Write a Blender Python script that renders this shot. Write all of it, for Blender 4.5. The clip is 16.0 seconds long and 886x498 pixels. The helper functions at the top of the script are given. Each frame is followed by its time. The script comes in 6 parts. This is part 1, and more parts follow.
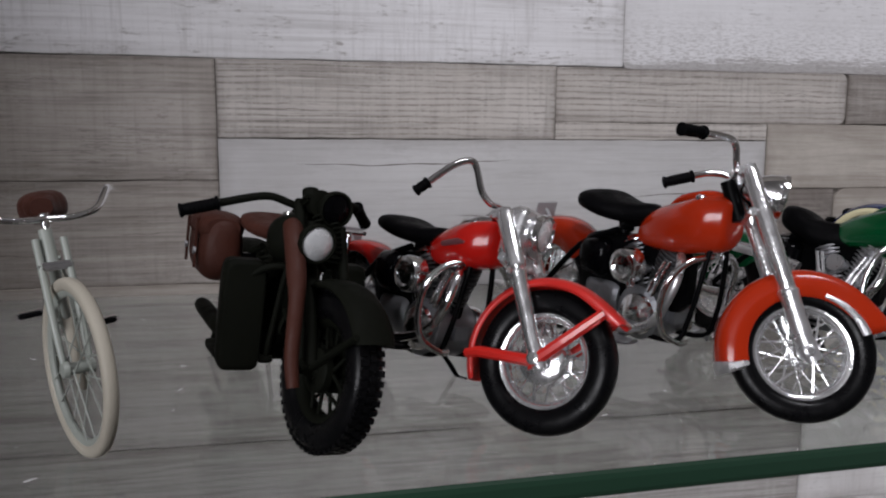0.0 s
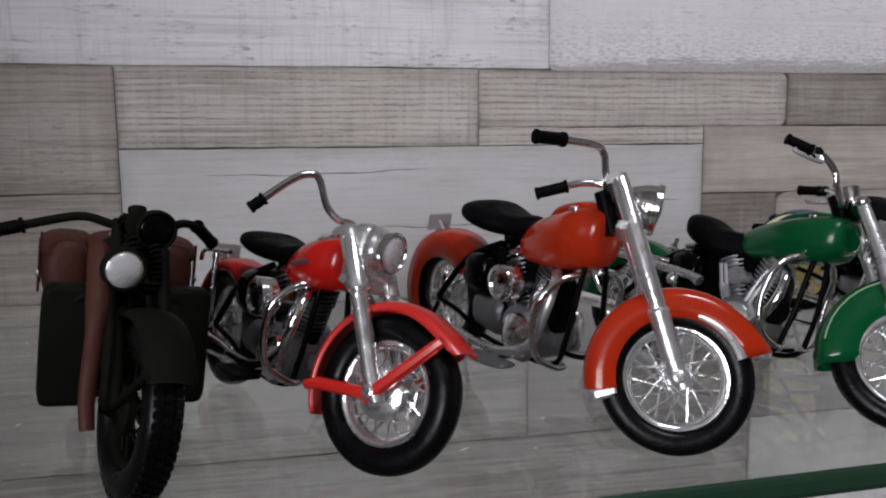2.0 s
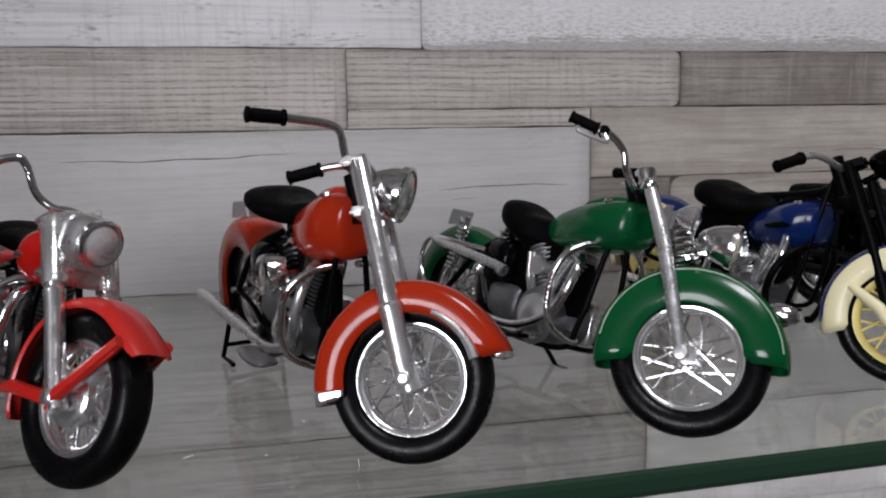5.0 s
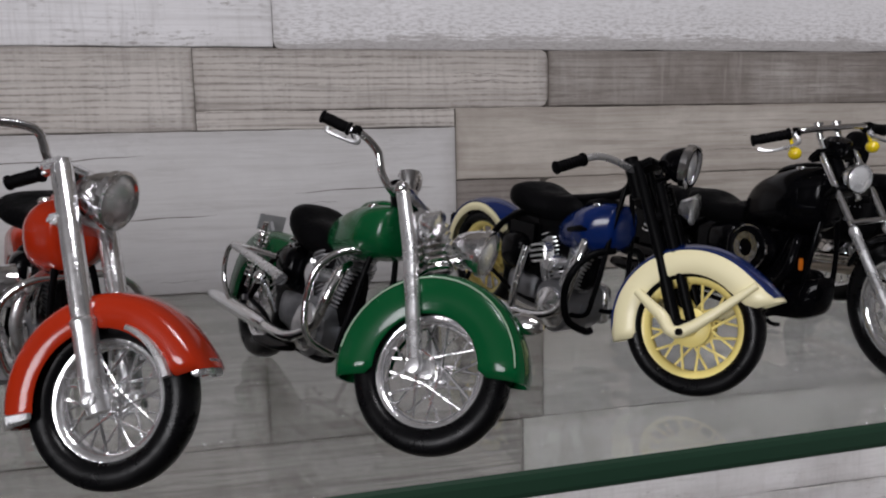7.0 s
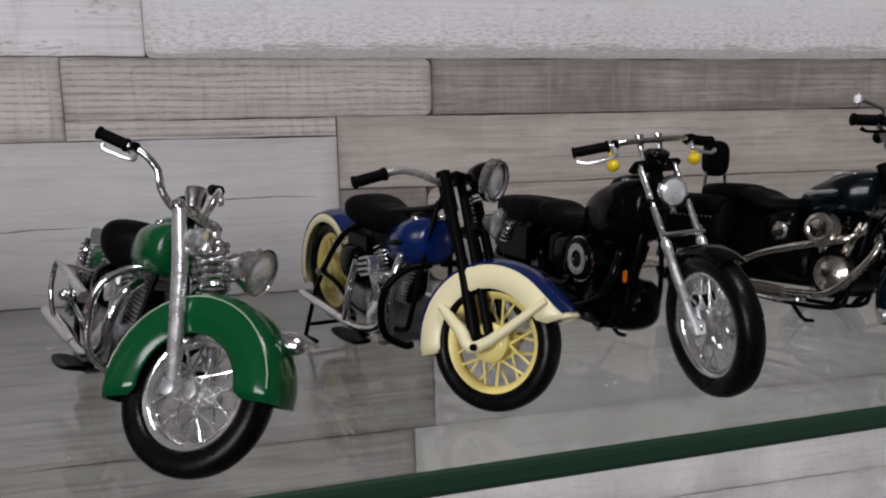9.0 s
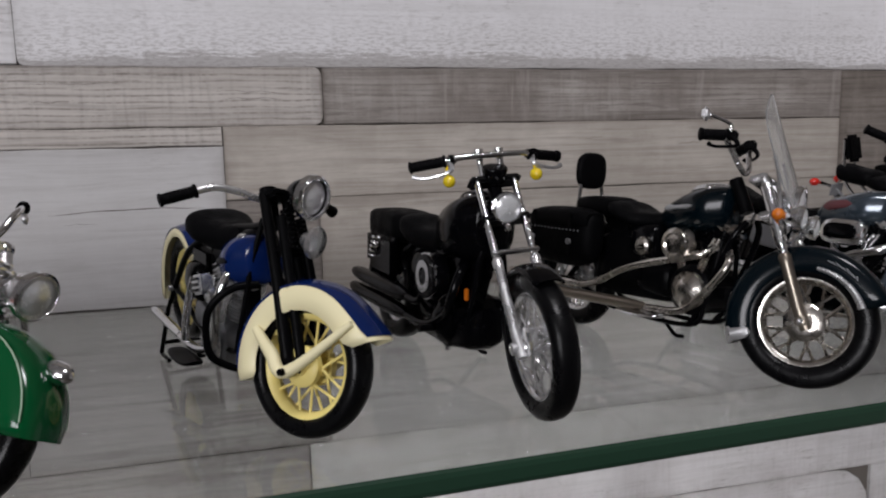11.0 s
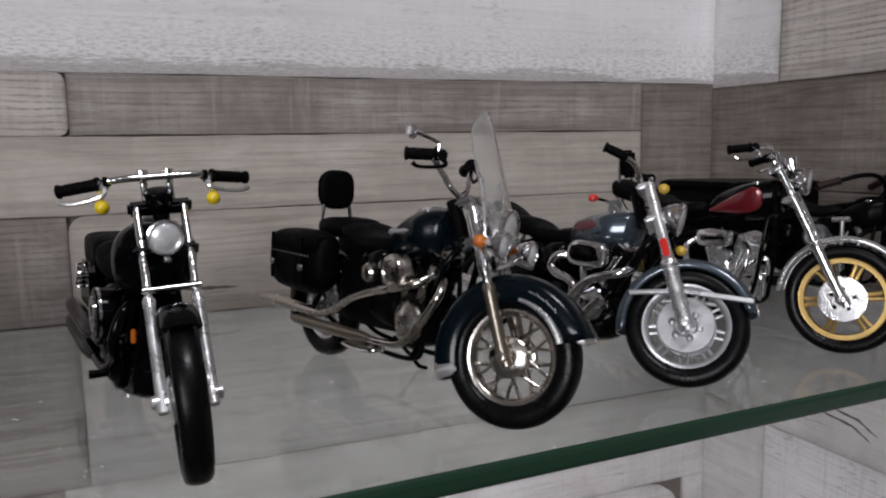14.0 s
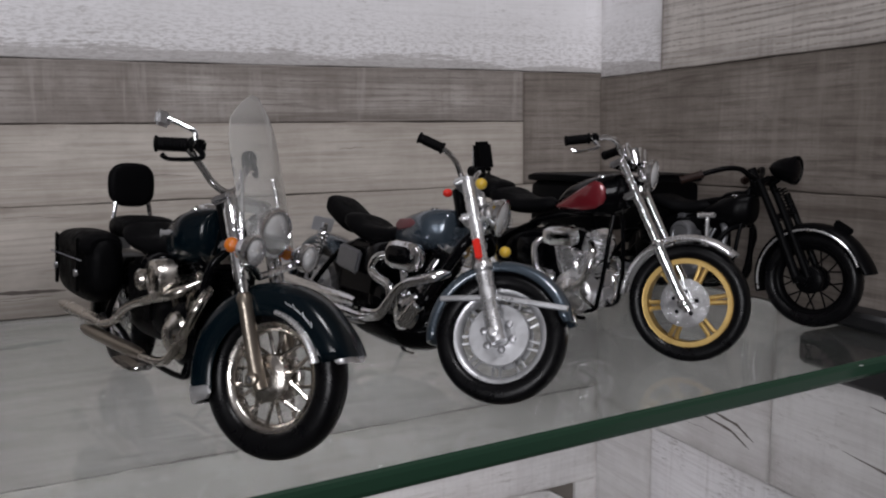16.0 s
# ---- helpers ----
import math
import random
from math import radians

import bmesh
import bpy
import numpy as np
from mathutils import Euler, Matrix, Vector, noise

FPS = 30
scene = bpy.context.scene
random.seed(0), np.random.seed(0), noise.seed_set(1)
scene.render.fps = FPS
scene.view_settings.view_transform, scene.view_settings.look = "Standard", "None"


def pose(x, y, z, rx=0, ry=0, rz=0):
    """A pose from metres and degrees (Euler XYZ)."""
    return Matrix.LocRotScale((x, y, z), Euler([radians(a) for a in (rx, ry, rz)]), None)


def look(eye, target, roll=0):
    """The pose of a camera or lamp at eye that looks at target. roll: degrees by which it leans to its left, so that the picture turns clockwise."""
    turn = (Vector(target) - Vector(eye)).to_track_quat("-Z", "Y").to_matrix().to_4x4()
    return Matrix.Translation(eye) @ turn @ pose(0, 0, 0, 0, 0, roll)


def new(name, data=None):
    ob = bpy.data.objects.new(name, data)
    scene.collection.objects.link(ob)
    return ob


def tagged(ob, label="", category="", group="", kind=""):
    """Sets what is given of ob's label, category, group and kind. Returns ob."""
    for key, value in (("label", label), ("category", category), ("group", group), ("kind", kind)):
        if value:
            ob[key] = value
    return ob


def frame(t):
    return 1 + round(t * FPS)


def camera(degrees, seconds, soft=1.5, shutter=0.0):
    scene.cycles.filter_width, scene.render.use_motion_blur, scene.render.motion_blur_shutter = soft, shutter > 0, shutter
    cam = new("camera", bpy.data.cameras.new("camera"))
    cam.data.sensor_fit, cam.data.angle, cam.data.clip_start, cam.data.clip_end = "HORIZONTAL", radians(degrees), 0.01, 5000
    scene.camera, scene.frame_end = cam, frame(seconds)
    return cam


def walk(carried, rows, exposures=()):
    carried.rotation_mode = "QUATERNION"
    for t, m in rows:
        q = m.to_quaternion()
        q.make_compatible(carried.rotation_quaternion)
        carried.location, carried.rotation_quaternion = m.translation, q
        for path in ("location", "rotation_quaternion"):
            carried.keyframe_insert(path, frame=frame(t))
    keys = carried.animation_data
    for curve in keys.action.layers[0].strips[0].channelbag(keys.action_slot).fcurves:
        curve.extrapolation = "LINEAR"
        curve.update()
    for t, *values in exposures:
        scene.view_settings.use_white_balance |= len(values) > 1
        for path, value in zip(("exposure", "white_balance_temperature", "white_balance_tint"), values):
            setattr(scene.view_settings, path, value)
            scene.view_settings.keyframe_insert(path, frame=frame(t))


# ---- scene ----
cam = camera(59.9, 16.0, soft=2.1)
PATH = [
    (0, (0.02378, 0.05911, 0.06417), (0.04472, 0.16722, 0.04922), 0.2),
    (0.5, (0.03494, 0.06233, 0.06383), (0.05656, 0.17028, 0.04894), 0),
    (1, (0.04433, 0.06428, 0.06472), (0.06561, 0.17239, 0.05017), -0.4),
    (1.5, (0.05556, 0.06689, 0.06544), (0.07678, 0.17506, 0.05122), -0.9),
    (2, (0.06056, 0.06789, 0.06556), (0.08167, 0.176, 0.05117), -0.6),
    (2.5, (0.06611, 0.06822, 0.06539), (0.08683, 0.17633, 0.0505), -0.6),
    (3, (0.0755, 0.067, 0.06456), (0.09644, 0.17506, 0.04967), -0.3),
    (3.5, (0.08417, 0.06789, 0.0645), (0.10383, 0.17622, 0.04944), -0.5),
    (4, (0.09744, 0.07133, 0.06339), (0.11706, 0.17961, 0.04778), -0.7),
    (6.3, (0.15206, 0.07061, 0.06289), (0.17472, 0.17817, 0.04661), -1.1),
    (6.5, (0.159, 0.07033, 0.06256), (0.18211, 0.17783, 0.0465), -1.1),
    (7, (0.17089, 0.07089, 0.062), (0.19439, 0.17833, 0.04606), -1.2),
    (7.5, (0.18328, 0.0705, 0.06456), (0.208, 0.17778, 0.04933), -1.2),
    (8, (0.19772, 0.06656, 0.06539), (0.22367, 0.1735, 0.05006), -1.4),
    (8.5, (0.20228, 0.06428, 0.06522), (0.228, 0.17128, 0.04989), -1.2),
    (9, (0.21339, 0.06311, 0.06378), (0.23939, 0.17, 0.04817), -1.4),
    (9.5, (0.2235, 0.061, 0.06439), (0.25072, 0.16767, 0.04928), -1.2),
    (9.7, (0.2295, 0.05983, 0.06422), (0.25717, 0.16639, 0.04917), -1.2),
    (11.8, (0.26267, 0.061, 0.06706), (0.29417, 0.1665, 0.05189), -1.4),
    (12, (0.2665, 0.0615, 0.06722), (0.29939, 0.16656, 0.05233), -1.4),
    (12.5, (0.27506, 0.06467, 0.06561), (0.31011, 0.16894, 0.05017), -1.1),
    (13, (0.29094, 0.06633, 0.06428), (0.32956, 0.16939, 0.04878), -1.1),
    (13.5, (0.30067, 0.06522, 0.06483), (0.341, 0.16761, 0.04933), -1.1),
    (14, (0.31067, 0.06333, 0.068), (0.3525, 0.16522, 0.05339), -1),
    (14.5, (0.32311, 0.06339, 0.06867), (0.36639, 0.16478, 0.05439), -0.7),
    (15, (0.336, 0.06478, 0.06778), (0.38061, 0.16539, 0.05278), -0.7),
    (15.5, (0.34972, 0.06844, 0.06522), (0.395, 0.16872, 0.04972), -1),
    (16, (0.36089, 0.06678, 0.06672), (0.4075, 0.16639, 0.05094), -0.9),
]
walk(cam, [(t, look(eye, target, roll)) for t, eye, target, roll in PATH],
     [(0, -0.03, 6300, 10), (4, -0.03, 6300, 10), (8, -0.02, 6420, 10), (12, -0.05, 6420, 10), (16, 0.0, 6380, 10)])

# ---- light ----
world = bpy.data.worlds.new("room_air")
scene.world = world
world.use_nodes = True
world.node_tree.nodes["Background"].inputs[0].default_value = (0.75, 0.82, 0.95, 1)
world.node_tree.nodes["Background"].inputs[1].default_value = 0.03


def area_lamp(name, eye, target, sx, sy, power, colour):
    data = bpy.data.lights.new(name, "AREA")
    data.shape, data.size, data.size_y, data.energy, data.color = "RECTANGLE", sx, sy, power, colour
    ob = new(name, data)
    ob.matrix_world = look(eye, target)
    return ob


# Unseen lamp added at far left, placed by the brightness it gives the walls.
area_lamp("left_area_light", (-1.62, -2.12, 0.62), (0.30, 0.35, 0.0), 1.3, 1.0, 52, (1.0, 0.98, 1.015))
area_lamp("ceiling_light", (0.36, -0.30, 1.28), (0.36, 0.0, 0.0), 0.4, 0.3, 11, (1.0, 0.97, 1.0))


# ---- materials ----
def material(name, colour, rough=0.5, metal=0.0, coat=0.0, **more):
    m = bpy.data.materials.new(name)
    m.use_nodes = True
    b = m.node_tree.nodes["Principled BSDF"]
    b.inputs["Base Color"].default_value = (*colour, 1)
    b.inputs["Roughness"].default_value = rough
    b.inputs["Metallic"].default_value = metal
    b.inputs["Coat Weight"].default_value = coat
    b.inputs["Coat Roughness"].default_value = 0.05
    for key, value in more.items():
        b.inputs[key.replace("_", " ")].default_value = value
    return m


class Nodes:
    """Shorthand for wiring a node tree."""

    def __init__(self, m):
        self.tree = m.node_tree
        self.shader = self.tree.nodes["Principled BSDF"]

    def node(self, kind, **values):
        n = self.tree.nodes.new(kind)
        for key, value in values.items():
            n.inputs[key.replace("_", " ")].default_value = value
        return n

    def link(self, a, b):
        self.tree.links.new(a, b)

    def coords(self, scale, rnd=0.0):
        c, mp = self.node("ShaderNodeTexCoord"), self.node("ShaderNodeMapping")
        mp.inputs["Scale"].default_value = scale
        self.link(c.outputs["Object"], mp.inputs["Vector"])
        if rnd:
            info, mul = self.node("ShaderNodeObjectInfo"), self.node("ShaderNodeVectorMath")
            mul.operation = "SCALE"
            mul.inputs[0].default_value = (1.0, 0.7, 0.9)
            self.link(info.outputs["Random"], mul.inputs["Scale"])
            mul2 = self.node("ShaderNodeVectorMath")
            mul2.operation = "SCALE"
            mul2.inputs["Scale"].default_value = rnd
            self.link(mul.outputs[0], mul2.inputs[0])
            self.link(mul2.outputs[0], mp.inputs["Location"])
        return mp.outputs[0]

    def noise(self, vec, scale, detail=6, rough=0.6, distort=0.0):
        n = self.node("ShaderNodeTexNoise", Scale=scale, Detail=detail, Roughness=rough, Distortion=distort)
        self.link(vec, n.inputs["Vector"])
        return n.outputs["Fac"]

    def ramp(self, fac, stops):
        r = self.node("ShaderNodeValToRGB")
        while len(r.color_ramp.elements) < len(stops):
            r.color_ramp.elements.new(0.5)
        for e, (p, c) in zip(r.color_ramp.elements, stops):
            e.position, e.color = p, (*c, 1) if len(c) == 3 else c
        self.link(fac, r.inputs[0])
        return r.outputs[0]

    def mix(self, fac, a, b, kind="MIX"):
        n = self.node("ShaderNodeMix")
        n.data_type, n.blend_type = "RGBA", kind
        for sock, v in ((n.inputs[0], fac), (n.inputs[6], a), (n.inputs[7], b)):
            if isinstance(v, tuple):
                sock.default_value = (*v, 1)
            elif isinstance(v, (int, float)):
                sock.default_value = v
            else:
                self.link(v, sock)
        return n.outputs[2]

    def bump(self, height, strength=0.3, distance=0.001):
        n = self.node("ShaderNodeBump", Strength=strength, Distance=distance)
        self.link(height, n.inputs["Height"])
        self.link(n.outputs[0], self.shader.inputs["Normal"])


def grey(v):
    return (v, v, v)


def plank_wood(name, base, dark, worn, grain=0.5, lines=0.4, scratch=0.3, along=(1, 1, 1), chip=None, smear=0.0, saw_rows=0.0, ticks=0.0, rim=0.75):
    """Whitewashed wood: long grain, fine saw lines, chalky paint rubbed off in dashes. along: the axis the grain runs.
    chip: a height and depth of ragged bare wood along a plank's lower edge."""
    m = material(name, base, 0.62, Specular_IOR_Level=0.3)
    n = Nodes(m)

    def times(a, b):
        k = n.node("ShaderNodeMath")
        k.operation = "MULTIPLY"
        n.link(a, k.inputs[0])
        if isinstance(b, (int, float)):
            k.inputs[1].default_value = b
        else:
            n.link(b, k.inputs[1])
        return k.outputs[0]

    blot = n.coords((9, 9, 9), 2.0)
    streak = n.coords(tuple(9 if a else 150 for a in along), 3.0)
    saw = n.coords(tuple(11 if a else 430 for a in along), 4.0)
    fine = n.coords(tuple(170 if a else 800 for a in along), 5.0)
    g1 = n.noise(streak, 1.6, 9, 0.68, 1.2)
    g2 = n.noise(saw, 1.0, 4, 0.55, 0.5)
    g3 = n.noise(fine, 1.0, 4, 0.7)
    b1 = n.noise(blot, 2.2, 6, 0.65)
    c = n.mix(n.ramp(b1, [(0.38, grey(0)), (0.66, grey(1))]), base, worn)
    c = n.mix(times(n.ramp(g1, [(0.36, grey(1)), (0.47, grey(0.3)), (0.56, grey(0))]), grain), c, dark)
    patch = n.ramp(n.noise(blot, 1.7, 4, 0.6), [(0.36, grey(0.12)), (0.58, grey(1))])
    c = n.mix(times(times(n.ramp(g2, [(0.52, grey(0)), (0.60, grey(1))]), patch), lines), c, dark)
    spots = n.ramp(n.noise(blot, 4.5, 5, 0.7), [(0.5, grey(0)), (0.62, grey(1))])
    c = n.mix(times(times(n.ramp(g3, [(0.54, grey(0)), (0.62, grey(1))]), spots), scratch), c, dark)
    c = n.mix(times(n.ramp(n.noise(n.coords((130, 130, 130), 3.0), 1.0, 3, 0.6), [(0.4, grey(0)), (0.75, grey(1))]), 0.12), c, worn)
    if saw_rows:
        # long, nearly even saw ridges with weak and strong stretches, crossed by faint short ticks
        wob = n.node("ShaderNodeVectorMath")
        wob.operation = "ADD"
        shift = n.node("ShaderNodeVectorMath")
        shift.operation = "SCALE"
        shift.inputs["Scale"].default_value = 0.0042
        wn = n.node("ShaderNodeTexNoise", Scale=1.0, Detail=5, Roughness=0.6)
        n.link(n.coords(tuple(16 if a else 60 for a in along), 2.0), wn.inputs["Vector"])
        n.link(wn.outputs["Color"], shift.inputs[0])
        n.link(n.coords((1, 1, 1), 0.4), wob.inputs[0])
        n.link(shift.outputs[0], wob.inputs[1])
        wv = n.node("ShaderNodeTexWave", Scale=118.0, Distortion=0.5, Detail=2.0)
        wv.bands_direction = "Z"
        n.link(wob.outputs[0], wv.inputs["Vector"])
        stitch = n.ramp(n.noise(n.coords(tuple(420 if a else 70 for a in along), 3.0), 1.0, 4, 0.7), [(0.40, grey(0.35)), (0.58, grey(1))])
        ridge = n.ramp(wv.outputs["Fac"], [(0.0, grey(1)), (0.12, grey(0.8)), (0.32, grey(0))])
        weak = n.ramp(n.noise(n.coords(tuple(22 if a else 120 for a in along), 3.0), 1.0, 5, 0.65), [(0.30, grey(0.2)), (0.56, grey(1))])
        c = n.mix(times(times(times(ridge, weak), stitch), saw_rows), c, dark)
        tick = n.ramp(n.noise(n.coords(tuple(320 if a else 90 for a in along), 3.0), 1.0, 3, 0.6), [(0.6, grey(0)), (0.72, grey(1))])
        c = n.mix(times(times(tick, patch), 0.22 * saw_rows), c, dark)
    if ticks:
        # brush marks across the grain
        run = n.ramp(n.noise(n.coords(tuple(420 if a else 26 for a in along), 2.0), 1.0, 5, 0.65), [(0.50, grey(0)), (0.66, grey(1))])
        c = n.mix(times(times(run, n.ramp(b1, [(0.35, grey(0.2)), (0.6, grey(1))])), ticks), c, dark)
    if smear:
        up = n.coords(tuple(150 if a else 12 for a in along), 1.0)
        c = n.mix(times(n.ramp(n.noise(up, 1.0, 4, 0.6), [(0.56, grey(0)), (0.72, grey(1))]), smear), c, worn)
    if chip:
        tc, sep = n.node("ShaderNodeTexCoord"), n.node("ShaderNodeSeparateXYZ")
        n.link(tc.outputs["Object"], sep.inputs[0])
        up = n.node("ShaderNodeMath")
        up.operation = "SUBTRACT"
        n.link(sep.outputs["Z"], up.inputs[0])
        up.inputs[1].default_value = chip[0]
        rag = n.noise(n.coords(tuple(45 if a else 620 for a in along), 1.0), 1.0, 9, 0.8)
        big = n.noise(n.coords(tuple(9 if a else 9 for a in along), 1.0), 1.0, 3, 0.6)
        limit = times(times(n.ramp(rag, [(0.30, grey(0.15)), (0.60, grey(1))]), n.ramp(big, [(0.38, grey(0.25)), (0.60, grey(1))])), chip[1])
        less = n.node("ShaderNodeMath")
        less.operation = "LESS_THAN"
        n.link(up.outputs[0], less.inputs[0])
        n.link(limit, less.inputs[1])
        c = n.mix(times(less.outputs[0], 0.62), c, dark)
        # paint worn through in rows of short dashes above the bare edge
        reach = n.node("ShaderNodeMapRange")
        n.link(up.outputs[0], reach.inputs["Value"])
        for key, value in (("From Min", 0.0), ("From Max", 0.030), ("To Min", 1.0), ("To Max", 0.0)):
            reach.inputs[key].default_value = value
        dash = n.ramp(n.noise(n.coords(tuple(300 if a else 1200 for a in along), 6.0), 1.0, 4, 0.65), [(0.49, grey(0)), (0.56, grey(1))])
        c = n.mix(times(times(dash, reach.outputs[0]), 0.62), c, dark)
    # weathered rim of the board on all four sides, ragged and uneven, wider where the paint has rubbed off
    gen, gs = n.node("ShaderNodeTexCoord"), n.node("ShaderNodeSeparateXYZ")
    n.link(gen.outputs["Generated"], gs.inputs[0])

    def inset(side, size):
        """The distance in metres from the nearer of two opposite edges."""
        k = n.node("ShaderNodeMath")
        k.operation = "PINGPONG"
        k.inputs[1].default_value = 0.5
        n.link(gs.outputs[side], k.inputs[0])
        at = n.node("ShaderNodeAttribute")
        at.attribute_type, at.attribute_name = "OBJECT", size
        return times(k.outputs[0], at.outputs["Fac"])

    near = n.node("ShaderNodeMath")
    near.operation = "MINIMUM"
    n.link(inset("X" if along[0] else "Y", "board_length"), near.inputs[0])
    n.link(inset("Z", "board_height"), near.inputs[1])
    rag = n.ramp(n.noise(n.coords((70, 70, 70), 3.0), 1.0, 8, 0.75), [(0.36, grey(0)), (0.72, grey(1))])
    for width, ragged, strength in ((0.0011, 0.0012, 0.9), (0.0062, 0.005, 0.55)):
        away = n.node("ShaderNodeMath")
        away.operation = "SUBTRACT"
        n.link(near.outputs[0], away.inputs[0])
        n.link(times(rag, ragged), away.inputs[1])
        fade = n.node("ShaderNodeMapRange")
        fade.interpolation_type = "SMOOTHSTEP"
        n.link(away.outputs[0], fade.inputs["Value"])
        for key, value in (("From Min", -ragged * 0.5), ("From Max", width), ("To Min", 1.0), ("To Max", 0.0)):
            fade.inputs[key].default_value = value
        c = n.mix(times(times(fade.outputs[0], n.ramp(b1, [(0.40, grey(0.35)), (0.60, grey(1))])), strength * rim), c, dark)
    n.link(c, n.shader.inputs["Base Color"])
    mixh = n.node("ShaderNodeMath")
    mixh.operation = "ADD"
    n.link(g2, mixh.inputs[0])
    n.link(g3, mixh.inputs[1])
    n.bump(mixh.outputs[0], 0.12, 0.0005)
    return m


X, Y = (1, 0, 0), (0, 1, 0)
W_WHITE = ((0.70, 0.69, 0.70), (0.31, 0.29, 0.28), (0.76, 0.75, 0.765))
W_PALE = ((0.50, 0.49, 0.487), (0.29, 0.27, 0.262), (0.56, 0.55, 0.55))
W_BEIGE = ((0.39, 0.356, 0.317), (0.20, 0.17, 0.145), (0.52, 0.48, 0.435))
W_GREY = ((0.49, 0.452, 0.418), (0.125, 0.106, 0.092), (0.57, 0.535, 0.505))
W_BROWN = ((0.215, 0.188, 0.17), (0.11, 0.092, 0.08), (0.40, 0.37, 0.345))
WOOD = {}
W_DARK = ((0.155, 0.134, 0.117), (0.075, 0.06, 0.05), (0.27, 0.24, 0.215))
W_ASH = ((0.35, 0.336, 0.324), (0.16, 0.145, 0.135), (0.42, 0.405, 0.395))
W_LIME = ((0.66, 0.65, 0.645), (0.30, 0.28, 0.265), (0.52, 0.505, 0.50))
W_DRIFT = ((0.36, 0.325, 0.295), (0.125, 0.105, 0.09), (0.45, 0.415, 0.385))
W_SLATE = ((0.30, 0.288, 0.278), (0.15, 0.135, 0.125), (0.37, 0.355, 0.345))
KINDS = {"brushed": (W_LIME, 0.22, 0.15, 0.5, None, 0.45, 0.05, 0.22), "drift": (W_DRIFT, 0.5, 0.45, 0.4, None, 0.25, 0.3, 0.2), "lime": (W_LIME, 0.3, 0.12, 0.2, None, 0.1, 0.04, 0.05), "ash": (W_ASH, 0.6, 0.6, 0.4, None, 0.3, 0.5, 0.2), "smoke": (W_SLATE, 0.6, 0.6, 0.4, None, 0.3, 0.4, 0.3), "white": (W_WHITE, 0.16, 0.25, 0.9, None, 0.0, 0.15, 0.3, 0.5), "chipped": (W_WHITE, 0.08, 0.10, 0.45, (0.0988, 0.008), 0.0, 0.06, 0.08, 0.6), "pale": (W_PALE, 0.26, 0.13, 0.2, None, 0.12, 0.08),
         "veined": (W_PALE, 0.45, 0.4, 0.35, None, 0.55, 0.25, 0.3), "beige": (W_BEIGE, 0.42, 0.34, 0.2, None, 0.15, 0.14), "sawn": (W_GREY, 0.25, 0.35, 0.35, None, 0.12, 0.62, 0.25),
         "notch": (W_GREY, 0.25, 0.35, 0.35, None, 0.12, 0.62, 0.25, 0.08),
         "brown": (W_BROWN, 0.55, 0.45, 0.3, None, 0.6, 0.45, 0.2), "dark": (W_DARK, 0.6, 0.55, 0.35, None, 0.35, 0.3, 0.25)}
for key, (spec, grain, lines, scratch, chip, smear, rows, *ticks) in KINDS.items():
    for axis, along in (("x", X), ("y", Y)):
        WOOD[key + axis] = plank_wood("wood_" + key + "_" + axis, *spec, grain, lines, scratch, along, chip, smear, rows, *ticks)
GROUT = material("dark_joint", (0.13, 0.115, 0.10), 0.8)
PLASTER = material("room_plaster", (0.30, 0.29, 0.285), 0.9)
FLOORING = material("room_flooring", (0.07, 0.06, 0.05), 0.5)
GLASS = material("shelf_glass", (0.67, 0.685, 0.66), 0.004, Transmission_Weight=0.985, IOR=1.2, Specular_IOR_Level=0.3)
BRACKET = material("black_metal", (0.012, 0.012, 0.013), 0.45, 0.0, Specular_IOR_Level=0.3)
EDGE = material("green_glass_edge", (0.017, 0.042, 0.026), 0.2, Specular_IOR_Level=0.3)
CRACK = material("grain_crack", (0.12, 0.102, 0.092), 0.8)
DUST = material("pale_dust", (0.6, 0.6, 0.6), 0.9)


# ---- mesh tools ----
def mesh(name, verts, faces, mat, smooth=True, sharp=38):
    me = bpy.data.meshes.new(name)
    me.from_pydata([tuple(v) for v in verts], [], [tuple(f) for f in faces])
    me.update()
    if smooth:
        me.polygons.foreach_set("use_smooth", [True] * len(me.polygons))
        me.set_sharp_from_angle(angle=radians(sharp))
    me.materials.append(mat)
    return me


def slab(x0, x1, y0, y1, z0, z1, b):
    """A box with bevelled edges."""
    bm = bmesh.new()
    bmesh.ops.create_cube(bm, size=1)
    for v in bm.verts:
        v.co = Vector(((x0, x1)[v.co.x > 0], (y0, y1)[v.co.y > 0], (z0, z1)[v.co.z > 0]))
    if b:
        bmesh.ops.bevel(bm, geom=bm.edges[:], offset=b, segments=1, affect="EDGES")
    return bm


def solid(name, bm, mat, smooth=False):
    me = bpy.data.meshes.new(name)
    bm.to_mesh(me)
    bm.free()
    me.materials.append(mat)
    if smooth:
        me.polygons.foreach_set("use_smooth", [True] * len(me.polygons))
        me.set_sharp_from_angle(angle=radians(38))
    return me


def part(name, me, parent, label=""):
    """A mesh under a thing or under one of its parts."""
    ob = new(name, me)
    ob.parent = parent
    return tagged(ob, label)


# ---- the room and the planked walls ----
WALL_Y, CORNER_X = 0.400, 0.609


def structure(name, me, label, category):
    return tagged(new(name, me), label, category, kind="structure")


